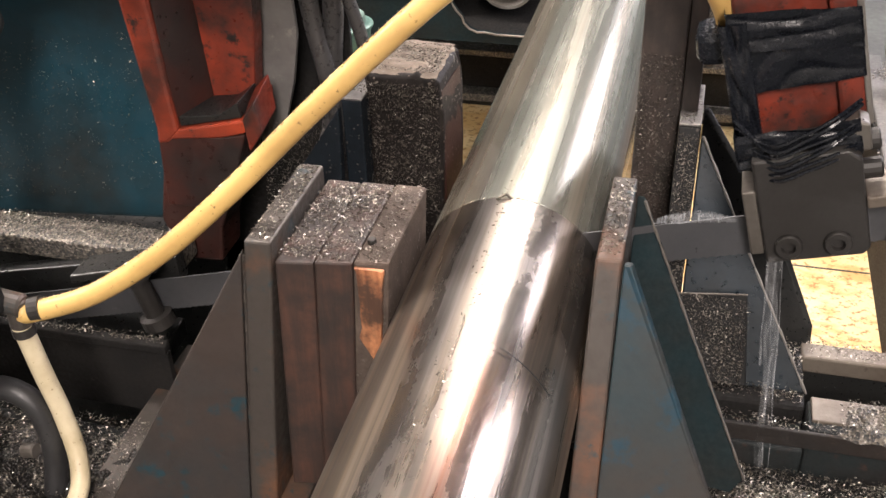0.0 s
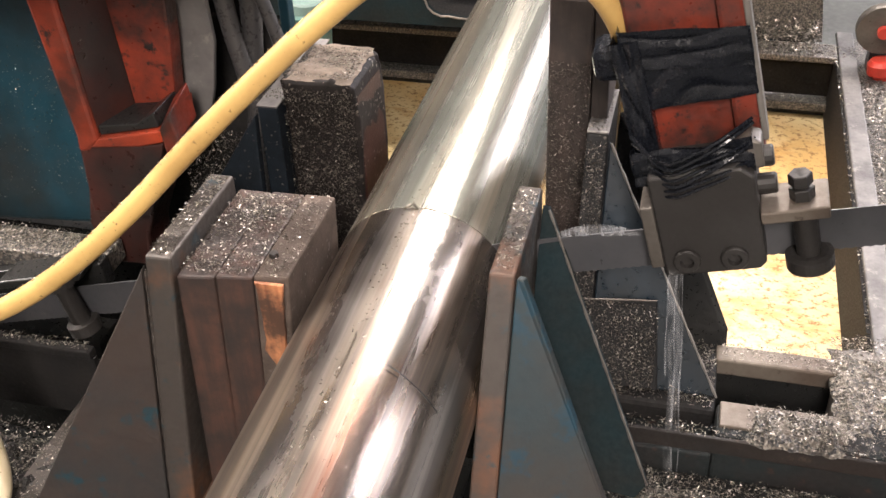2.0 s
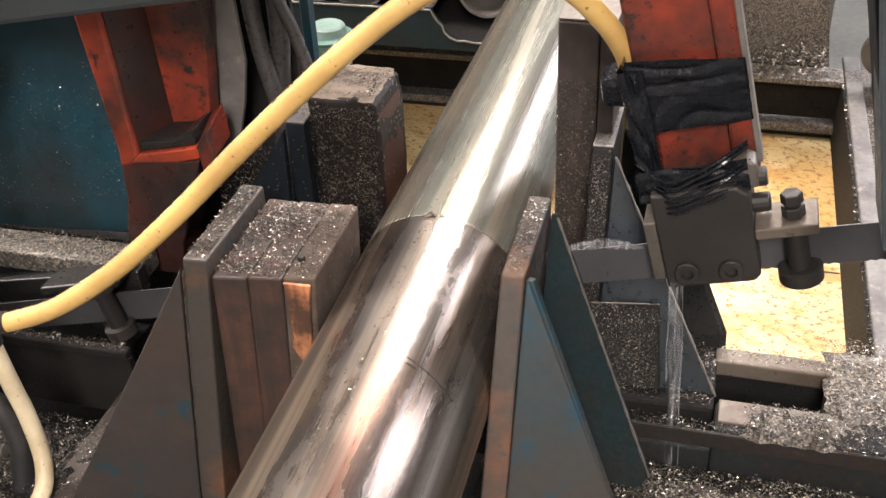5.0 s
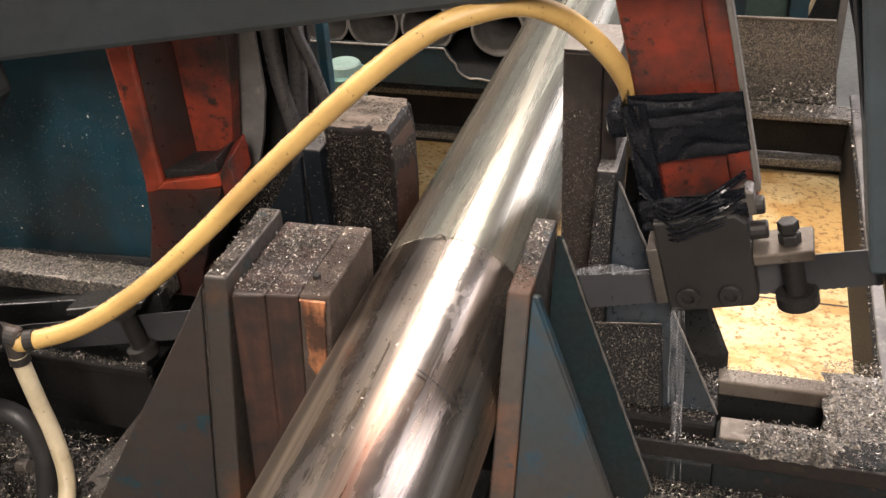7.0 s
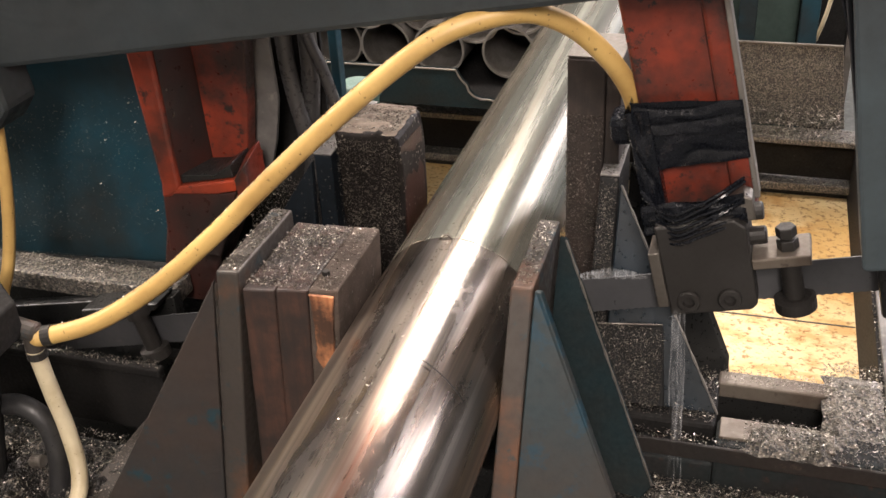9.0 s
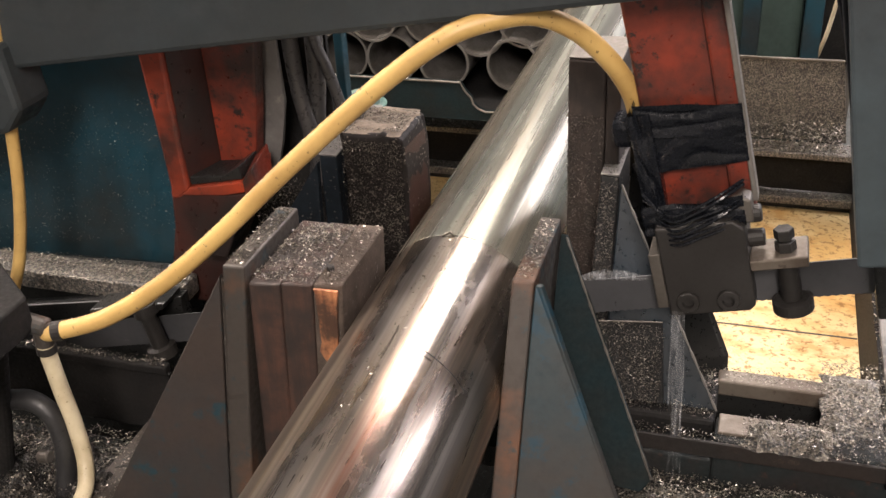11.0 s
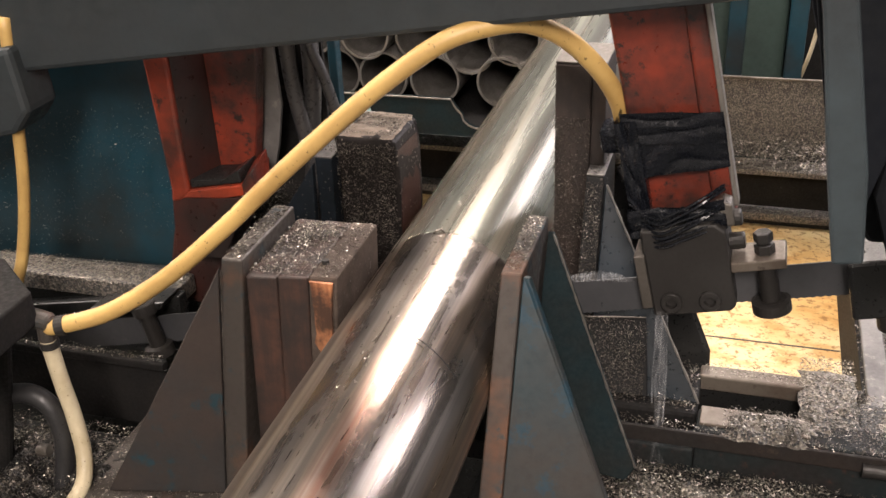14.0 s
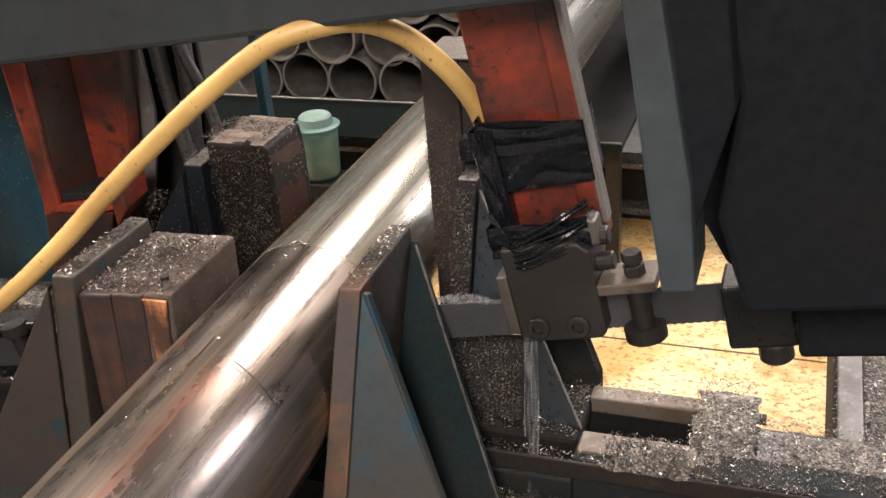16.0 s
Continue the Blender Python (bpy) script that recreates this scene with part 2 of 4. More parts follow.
def bar_metal(name, pale, brown, dark, dull, rough, blotchy, red_reflection):
    """Ground steel with drawn streaks along its length, brownish bands and dull patches, and if asked a painted red
    reflection.
    """
    m, t, b = principled(name)
    fine = noise_at(t, coords(t, (330, 2.2, 330)), 1.0, 5, 0.6)
    streak = noise_at(t, coords(t, (85, 0.5 + 0.8 * blotchy, 85)), 1.0, 6, 0.65)
    broad = noise_at(t, coords(t, (30, 0.6, 30)), 1.0, 3, 0.5)
    patch = noise_at(t, coords(t, (34, 7, 34)), 1.0, 5, 0.6)
    smear = noise_at(t, coords(t, (26, 0.5 + 1.1 * blotchy, 26)), 1.0, 6, 0.6)
    cloud = noise_at(t, coords(t, (1, 0.45, 1)), 38, 5, 0.65)
    spots = noise_at(t, coords(t, (1, 0.6, 1)), 120, 5, 0.7)
    col = mixed(t, ramp(t, broad, [(0.42, grey(0)), (0.60, grey(1))]), pale, brown)
    col = mixed(t, ramp(t, streak, [(0.39, grey(0)), (0.59, grey(0.55 + 0.25 * blotchy))]), col, dark)
    col = mixed(t, ramp(t, patch, [(0.57, grey(0)), (0.75, grey(0.5))]), col, dull)
    # Ragged reddish band painted into the colour in place of a red reflection.
    if red_reflection:
        split = t.nodes.new("ShaderNodeSeparateXYZ")
        t.links.new(coords(t), split.inputs[0])
        off = t.nodes.new("ShaderNodeMath")
        off.operation = "SUBTRACT"
        off.inputs[1].default_value = 0.018
        t.links.new(split.outputs[0], off.inputs[0])
        wide = t.nodes.new("ShaderNodeMath")
        wide.operation = "ABSOLUTE"
        t.links.new(off.outputs[0], wide.inputs[0])
        band = node(t, "ShaderNodeMapRange", From_Min=0.003, From_Max=0.015, To_Min=1.0, To_Max=0.0)
        t.links.new(wide.outputs[0], band.inputs[0])
        along = node(t, "ShaderNodeMapRange", From_Min=-0.15, From_Max=-0.21, To_Min=0.0, To_Max=1.0)
        t.links.new(split.outputs[1], along.inputs[0])
        both = t.nodes.new("ShaderNodeMath")
        both.operation = "MULTIPLY"
        t.links.new(band.outputs[0], both.inputs[0])
        t.links.new(along.outputs[0], both.inputs[1])
        ragged = t.nodes.new("ShaderNodeMath")
        ragged.operation = "MULTIPLY"
        t.links.new(both.outputs[0], ragged.inputs[0])
        t.links.new(ramp(t, streak, [(0.34, grey(0.1)), (0.62, grey(0.75))]), ragged.inputs[1])
        col = mixed(t, ragged.outputs[0], col, (0.34, 0.16, 0.105))
    col = mixed(t, ramp(t, spots, [(0.70, grey(0)), (0.75, grey(0.3 + 0.4 * blotchy))]), col, (0.15, 0.11, 0.08))
    t.links.new(col, b.inputs["Base Color"])
    b.inputs["Metallic"].default_value = 0.72 + 0.3 * blotchy
    r1 = ramp(t, streak, [(0.3, grey(rough[0])), (0.7, grey(rough[1]))])
    r2 = mixed(t, ramp(t, smear, [(0.47, grey(0)), (0.58, grey(0.85))]), r1, grey(rough[2]))
    t.links.new(mixed(t, ramp(t, cloud, [(0.52, grey(0)), (0.60, grey(0.5 * blotchy))]), r2, grey(rough[2])), b.inputs["Roughness"])
    bumped(t, b, fine, 0.16, 0.0006)
    return m


BAR = bar_metal("ground_bright_steel", (0.40, 0.37, 0.34), (0.36, 0.28, 0.20), (0.145, 0.132, 0.125), (0.21, 0.145, 0.11), (0.15, 0.28, 0.40), 0.8, True)
# Pale tone tinted slightly green, standing in for reflections of green surroundings.
BAR_DULL = bar_metal("coolant_dulled_steel", (0.32, 0.33, 0.285), (0.28, 0.235, 0.175), (0.10, 0.104, 0.092), (0.23, 0.18, 0.14), (0.17, 0.30, 0.40), 0.1, False)


def wood(name, light, dark, scale=1.0):
    m, t, b = principled(name)
    grain = noise_at(t, coords(t, (130 * scale, 130 * scale, 9 * scale)), 1.0, 6, 0.65)
    soot = noise_at(t, coords(t), 26, 6, 0.65)
    col = ramp(t, grain, [(0.3, dark), (0.68, light)])
    col = mixed(t, ramp(t, soot, [(0.40, grey(0)), (0.60, grey(0.9))]), col, (0.022, 0.018, 0.016))
    t.links.new(col, b.inputs["Base Color"])
    b.inputs["Roughness"].default_value = 0.55
    bumped(t, b, grain, 0.5, 0.0015)
    return m


WOOD_RED = wood("reddish_hardwood", (0.080, 0.038, 0.026), (0.028, 0.021, 0.018))
WOOD_RAW = wood("freshly_split_wood", (0.66, 0.30, 0.135), (0.24, 0.065, 0.025), 0.8)
WOOD_DARK = wood("black_greasy_wood", (0.06, 0.043, 0.036), (0.03, 0.024, 0.021))


def rubber_hose(name, colour, stain):
    m, t, b = principled(name)
    v = coords(t)
    col = mixed(t, ramp(t, noise_at(t, v, 14, 5, 0.6), [(0.4, grey(0)), (0.72, grey(1))]), colour, stain)
    col = mixed(t, ramp(t, noise_at(t, v, 240, 3, 0.6), [(0.66, grey(0)), (0.72, grey(0.8))]), col, (0.10, 0.06, 0.02))
    t.links.new(col, b.inputs["Base Color"])
    b.inputs["Roughness"].default_value = 0.42
    return m


YELLOW = rubber_hose("yellow_plastic_hose", (0.60, 0.40, 0.135), (0.38, 0.235, 0.075))
CREAM = rubber_hose("cream_plastic_hose", (0.62, 0.55, 0.38), (0.36, 0.29, 0.17))


def coolant():
    """Milky coolant with floating rust scum."""
    m, t, b = principled("milky_coolant")
    scum = noise_at(t, coords(t, (0.9, 1.0, 1)), 78, 8, 0.68)
    patches = noise_at(t, coords(t, (0.8, 1.3, 1)), 13, 6, 0.65)
    broad = noise_at(t, coords(t), 3.2, 3, 0.6)
    col = mixed(t, ramp(t, broad, [(0.45, grey(0)), (0.60, grey(1))]), (0.74, 0.60, 0.33), (0.62, 0.41, 0.16))
    col = mixed(t, ramp(t, patches, [(0.50, grey(0)), (0.62, grey(0.75))]), col, (0.50, 0.26, 0.07))
    col = mixed(t, ramp(t, scum, [(0.53, grey(0)), (0.61, grey(0.9))]), col, (0.25, 0.12, 0.03))
    t.links.new(col, b.inputs["Base Color"])
    b.inputs["Roughness"].default_value = 0.3
    return m


COOLANT = coolant()


def milky(name, thin, thick):
    m, t, b = principled(name)
    b.inputs["Base Color"].default_value = (0.8, 0.82, 0.84, 1)
    b.inputs["Roughness"].default_value = 0.3
    n = noise_at(t, coords(t, (1, 1, 0.06)), 300, 4, 0.6)
    t.links.new(ramp(t, n, [(0.38, grey(thin)), (0.65, grey(thick))]), b.inputs["Alpha"])
    return m


MILK = milky("milky_trickle", 0.01, 0.14)
MIST = milky("milky_curtain", 0.0, 0.08)
SPRAY = milky("milky_spray", 0.08, 0.42)


# ---- shapes ----
def thing(name, base, label, category, group="", kind=""):
    ob = new(name)
    ob.location = at(*base)
    ob.empty_display_size = 0.05
    return tagged(ob, label, category, group, kind)


def part(name, bm, material, parent=None, label="", smooth=False):
    """Links a bmesh given in decimetres as one mesh object, under a thing or a part."""
    root = parent
    while root is not None and root.parent is not None:
        root = root.parent
    shift = root.location if root is not None and root.type == "EMPTY" else Vector((0, 0, 0))
    bmesh.ops.transform(bm, matrix=Matrix.Translation(Vector((0, 0, AXIS)) - shift) @ Matrix.Scale(DM, 4), verts=bm.verts)
    bmesh.ops.recalc_face_normals(bm, faces=bm.faces)
    me = bpy.data.meshes.new(name)
    bm.to_mesh(me)
    bm.free()
    if smooth:
        for p in me.polygons:
            p.use_smooth = True
    me.materials.append(material)
    ob = new(name, me)
    ob.parent = parent
    if label:
        ob["label"] = label
    return ob


def bevelled(bm, width, edges=None, segments=2):
    es = [e for e in (edges or bm.edges) if len(e.link_faces) == 2 and e.calc_face_angle(0) > 0.5]
    if width > 0:
        bmesh.ops.bevel(bm, geom=es, offset=width, segments=segments, profile=0.5, affect="EDGES", clamp_overlap=True)
    return bm


def box(x0, x1, y0, y1, z0, z1, bevel=0.02):
    bm = bmesh.new()
    bmesh.ops.create_cube(bm, size=1.0)
    for v in bm.verts:
        v.co = Vector((x0 + (v.co.x + 0.5) * (x1 - x0), y0 + (v.co.y + 0.5) * (y1 - y0), z0 + (v.co.z + 0.5) * (z1 - z0)))
    return bevelled(bm, bevel)


def prism(points, y0, y1, bevel=0.02):
    """A plate whose outline is drawn in x and z, from y0 to y1."""
    bm = bmesh.new()
    a = [bm.verts.new((x, y0, z)) for x, z in points]
    b = [bm.verts.new((x, y1, z)) for x, z in points]
    n = len(points)
    bm.faces.new(a)
    bm.faces.new(b[::-1])
    for i in range(n):
        bm.faces.new((a[i], a[(i + 1) % n], b[(i + 1) % n], b[i]))
    bmesh.ops.recalc_face_normals(bm, faces=bm.faces)
    return bevelled(bm, bevel)


def ringed(profile, p, q, seg=24):
    """A turned piece between p and q: the profile's rows are (share of the way, radius)."""
    bm = bmesh.new()
    p, q = Vector(p), Vector(q)
    turn = (q - p).to_track_quat("Z", "Y").to_matrix()
    rings = []
    for s, r in profile:
        c = p + (q - p) * s
        rings.append([bm.verts.new(c + turn @ Vector((r * math.cos(2 * math.pi * k / seg), r * math.sin(2 * math.pi * k / seg), 0))) for k in range(seg)])
    for a, b in zip(rings, rings[1:]):
        for k in range(seg):
            bm.faces.new((a[k], a[(k + 1) % seg], b[(k + 1) % seg], b[k]))
    bm.faces.new(rings[0][::-1])
    bm.faces.new(rings[-1])
    return bm


def rod(p, q, r, seg=20, edge=0.0):
    n = (Vector(q) - Vector(p)).length
    e = edge / n
    return ringed([(0, r - edge), (e, r), (1 - e, r), (1, r - edge)] if edge else [(0, r), (1, r)], p, q, seg)


def spline(points, steps=10):
    pts = [Vector(p) for p in points]
    pts = [2 * pts[0] - pts[1]] + pts + [2 * pts[-1] - pts[-2]]
    out = []
    for a, b, c, d in zip(pts, pts[1:], pts[2:], pts[3:]):
        for k in range(steps):
            s = k / steps
            out.append(0.5 * (2 * b + (c - a) * s + (2 * a - 5 * b + 4 * c - d) * s * s + (3 * b - a - 3 * c + d) * s ** 3))
    return out + [pts[-2]]


def tube(points, r, seg=16, steps=10):
    line = spline(points, steps)
    bm = bmesh.new()
    rings, up = [], Vector((0, 1, 0.001))
    for i, c in enumerate(line):
        d = (line[min(i + 1, len(line) - 1)] - line[max(i - 1, 0)]).normalized()
        side = d.cross(up).normalized()
        up = side.cross(d).normalized()
        rr = r(i / (len(line) - 1)) if callable(r) else r
        rings.append([bm.verts.new(c + rr * (math.cos(2 * math.pi * k / seg) * side + math.sin(2 * math.pi * k / seg) * up)) for k in range(seg)])
    for a, b in zip(rings, rings[1:]):
        for k in range(seg):
            bm.faces.new((a[k], a[(k + 1) % seg], b[(k + 1) % seg], b[k]))
    bm.faces.new(rings[0][::-1])
    bm.faces.new(rings[-1])
    return bm


def joined(*bms):
    out = bmesh.new()
    for b in bms:
        me = bpy.data.meshes.new("piece")
        b.to_mesh(me)
        b.free()
        out.from_mesh(me)
        bpy.data.meshes.remove(me)
    return out


def leaned(bm, angle, pivot):
    """Turns a shape in the x-z plane, up to the right for a positive angle."""
    bmesh.ops.rotate(bm, cent=pivot, matrix=Matrix.Rotation(-radians(angle), 3, "Y"), verts=bm.verts)
    return bm


def solid(corners, faces, bevel=0.015):
    bm = bmesh.new()
    vs = [bm.verts.new(c) for c in corners]
    for f in faces:
        bm.faces.new([vs[i] for i in f])
    bmesh.ops.recalc_face_normals(bm, faces=bm.faces)
    return bevelled(bm, bevel)


def slab(quad, thick, bevel=0.012):
    """A plate over three or four corners, thickened along its normal."""
    q = [Vector(p) for p in quad]
    n = (q[1] - q[0]).cross(q[2] - q[0]).normalized() * thick
    k = len(q)
    faces = [tuple(range(k)), tuple(range(2 * k - 1, k - 1, -1))] + [(i, (i + 1) % k, k + (i + 1) % k, k + i) for i in range(k)]
    return solid([tuple(p) for p in q] + [tuple(p + n) for p in q], faces, bevel)


def chips(name, label, places, count, size=0.045, lift=0.0, seed=1, material=CHIP):
    """Loose bright turnings: bent slivers strewn over flat patches given as corner, two sides, normal."""
    rng = random.Random(seed)
    verts, faces = [], []
    areas = [Vector(a).cross(Vector(b)).length for _, a, b in places]
    for (o, a, b), area in zip(places, areas):
        o, a, b = Vector(o), Vector(a), Vector(b)
        n = a.cross(b).normalized()
        if n.z < -0.1:
            n = -n
        for _ in range(int(count * area / sum(areas))):
            s, r = rng.random(), rng.random()
            clump = noise.noise(Vector((s * a.length, r * b.length, seed)) * 1.7)
            if rng.random() > 0.62 + 0.6 * clump:
                continue
            c = o + s * a + r * b + n * (0.008 + lift * rng.random() ** 2)
            d = Vector((rng.gauss(0, 1), rng.gauss(0, 1), rng.gauss(0, 1))).normalized()
            d = (d - 0.75 * n * d.dot(n)).normalized()
            w = d.cross(Vector((rng.gauss(0, 1), rng.gauss(0, 1), rng.gauss(0, 1))) + n).normalized()
            up = d.cross(w)
            ln, wd = size * rng.uniform(0.35, 1.0) * (1.8 if rng.random() < 0.08 else 1), size * rng.uniform(0.12, 0.3)
            k = len(verts)
            for j, (f, h) in enumerate(((-0.5, 0), (0.0, 0.28), (0.5, 0.02))):
                m = c + d * f * ln + up * h * ln * 0.6
                verts += [m - w * wd / 2, m + w * wd / 2]
            faces += [(k, k + 1, k + 3, k + 2), (k + 2, k + 3, k + 5, k + 4)]
    me = bpy.data.meshes.new(name)
    me.from_pydata([at(*v) for v in verts], [], faces)
    me.materials.append(material)
    return tagged(new(name, me), label, "metal chips", kind="stuff")


def mound(x0, x1, y0, y1, z, h, seed, nx=40, ny=20):
    """A rough heap of turnings on a ledge."""
    bm = bmesh.new()
    grid = []
    for j in range(ny + 1):
        row = []
        for i in range(nx + 1):
            s, r = i / nx, j / ny
            edge = min(1, 6 * min(s, 1 - s)) * min(1, 5 * min(r, 1 - r))
            x, y = x0 + s * (x1 - x0), y0 + r * (y1 - y0)
            n = noise.noise(Vector((x * 3, y * 3, seed))) * 0.5 + noise.noise(Vector((x * 11, y * 11, seed))) * 0.35
            row.append(bm.verts.new((x + 0.04 * noise.noise(Vector((y * 9, x * 9, 3))), y + 0.04 * noise.noise(Vector((x * 9, y * 9, 7))), z - 0.02 + h * edge * max(0.15, 0.6 + n))))
        grid.append(row)
    for a, b in zip(grid, grid[1:]):
        for i in range(nx):
            bm.faces.new((a[i], a[i + 1], b[i + 1], b[i]))
    return bm


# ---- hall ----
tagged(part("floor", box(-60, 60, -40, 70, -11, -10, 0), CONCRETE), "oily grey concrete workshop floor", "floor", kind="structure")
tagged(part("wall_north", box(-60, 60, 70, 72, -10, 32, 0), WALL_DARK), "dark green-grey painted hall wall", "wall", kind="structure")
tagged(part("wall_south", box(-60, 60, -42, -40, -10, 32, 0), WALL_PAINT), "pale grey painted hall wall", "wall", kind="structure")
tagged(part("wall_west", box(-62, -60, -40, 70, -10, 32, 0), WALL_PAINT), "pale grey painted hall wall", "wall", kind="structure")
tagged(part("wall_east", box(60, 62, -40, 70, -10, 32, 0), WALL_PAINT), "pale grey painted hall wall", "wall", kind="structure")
def hall_window():
    """A high window in the north wall, its sheet of daylight held in a steel frame with bars."""
    w = thing("window_1", (29, 69.8, 19.2), "high bright workshop window with grey steel bars", "window", kind="structure")
    for x in (22.1, 35.6):
        part("window_frame", box(x, x + 0.4, 68.9, 69.9, 19.0, 31.0, 0.04), STEEL, w)
    for z in (18.6, 30.6):
        part("window_frame", box(22.1, 36.0, 68.9, 69.9, z, z + 0.39, 0.04), STEEL, w)
    for x in (26.6, 31.2):
        part("window_bar", box(x, x + 0.2, 69.0, 69.4, 19.0, 30.59, 0.03), STEEL, w)


hall_window()
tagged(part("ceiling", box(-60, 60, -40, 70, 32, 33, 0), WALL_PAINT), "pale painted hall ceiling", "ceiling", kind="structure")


def strip_light(x, y0, y1, half):
    lamp = thing("ceiling_light", (x, (y0 + y1) / 2, 27), "long white strip light under the ceiling", "ceiling light", "strip lights")
    part("housing", box(x - half, x + half, y0, y1, 26.3, 27.0, 0.1), WALL_PAINT, lamp)
    for s in (0.15, 0.85):
        part("hanger", rod((x, y0 + s * (y1 - y0), 27), (x, y0 + s * (y1 - y0), 32), 0.15, 8), STEEL, lamp)


for spot in ((0, 24.8, 36.2, 5.7), (31, 17.5, 52.5, 8.0), (-26, -27, 35, 3), (6, -38, -10, 4.5)):
    strip_light(*spot)


# ---- steel bar ----
def steel_bar():
    bar = thing("steel_bar", (-0.13, 0, -0.81), "ground bright steel round bar, half sawn through", "steel bar")
    R, KERF, X, Z = 0.73, 0.006, -0.13, -0.08
    def length(y0, y1):
        n = y1 - y0
        return ringed([(0, R - 0.003), (0.002 / n, R), (0.005 / n, R), (1 - 0.005 / n, R), (1 - 0.002 / n, R), (1, R - 0.003)], (X, y0, Z), (X, y1, Z), 128)
    part("bar_stock", length(KERF, 26), BAR_DULL, bar, "long bright bar running back from the saw cut", True)
    end = length(-7.2, -KERF)
    bmesh.ops.rotate(end, cent=(X, -KERF, Z + R), matrix=Matrix.Rotation(radians(0.8), 3, "X"), verts=end.verts)
    part("offcut", end, BAR, bar, "bar end in front of the saw cut", True)
    part("uncut_core", rod((X, -KERF - 0.01, Z), (X, KERF + 0.01, Z), R - 0.02, 48), OILY, bar, "dark saw cut")
    arc = [(X + (R + 0.001) * math.sin(a), -1.72 - 0.10 * s, Z + (R + 0.001) * math.cos(a)) for s, a in ((k / 8, 0.35 + 0.075 * k) for k in range(9))]
    part("scratch", tube(arc, 0.005, 6, 3), OILY, bar, "dark ring scratch")
    burr = tube([(-0.26, -0.01, 0.62), (-0.22, -0.03, 0.665), (-0.18, 0.0, 0.675), (-0.14, -0.02, 0.655)], 0.012, 6, 4)
    part("burr", burr, CHIP, bar, "curled burr at the cut")
    return bar


steel_bar()


# ---- vises ----
def near_left_jaw():
    jaw = thing("vise_jaw", (-1.9, -0.8, -1.6), "greasy brown-grey steel vise jaw with triangular gusset", "vise jaw", "vise jaws")
    part("jaw_plate", solid([(-1.83, -1.18, 0.80), (-1.63, -1.17, 0.80), (-1.63, -0.05, 0.80), (-1.83, -0.05, 0.80),
                             (-1.99, -1.47, -1.6), (-1.76, -1.46, -1.6), (-1.76, 0.2, -1.6), (-1.99, 0.2, -1.6)],
                            [(0, 1, 2, 3), (4, 5, 6, 7), (0, 1, 5, 4), (1, 2, 6, 5), (2, 3, 7, 6), (3, 0, 4, 7)], 0.02), RUST_EDGE, jaw)
    part("gusset", slab([(-1.85, -1.16, 0.72), (-3.12, -1.66, -1.6), (-1.99, -1.42, -1.6)], 0.09), GREASE, jaw, "brown greasy triangular gusset")
    part("base_plate", box(-3.4, -1.55, -2.05, 0.3, -1.74, -1.602, 0.02), RUST_EDGE, jaw)
    part("weld_bead", tube([(-1.855, -1.19, 0.68), (-1.90, -1.28, -0.2), (-1.99, -1.44, -1.5)], lambda s: 0.02 + 0.005 * math.sin(90 * s) + 0.004 * math.sin(37 * s), 8, 24), RUST_EDGE, jaw)
    return jaw


def near_right_jaw():
    jaw = thing("vise_jaw", (0.7, -0.6, -1.2), "rust-streaked steel vise jaw with dark green gussets", "vise jaw", "vise jaws")
    part("jaw_plate", solid([(0.61, -0.91, 0.81), (0.79, -0.90, 0.81), (0.79, 0.2, 0.82), (0.61, 0.2, 0.82),
                             (0.59, -1.80, -1.1), (0.79, -1.79, -1.1), (0.79, 0.25, -1.1), (0.59, 0.25, -1.1)],
                            [(0, 1, 2, 3), (4, 5, 6, 7), (0, 1, 5, 4), (1, 2, 6, 5), (2, 3, 7, 6), (3, 0, 4, 7)], 0.018), JAW_RUST, jaw)
    part("gusset", slab([(0.80, -0.91, 0.79), (0.85, -0.92, 0.79), (1.66, -1.52, -0.98), (0.79, -1.72, -0.98)], 0.07), TEAL_GREY, jaw, "dull teal-grey front gusset")
    # Green paint, taken darker to hold the shade behind the front gusset.
    part("gusset", slab([(0.80, 0.14, 0.70), (0.85, 0.13, 0.70), (1.81, -0.96, -0.97), (1.72, -1.00, -1.1), (0.80, -0.86, -1.1)], 0.06), DARK_TEAL, jaw, "dark green rear gusset with shade in its colour")
    part("base_plate", box(0.45, 1.5, -1.72, 0.3, -1.2, -1.102, 0.02), OILY, jaw)
    # Weld along the gusset edge, its lit line put in as pale steel.
    part("bright_edge_bead", tube([(0.86, 0.10, 0.69), (1.34, -0.44, -0.15), (1.81, -0.975, -0.96)], lambda s: 0.010 + 0.004 * math.sin(70 * s), 6, 16), STEEL, jaw)
    return jaw


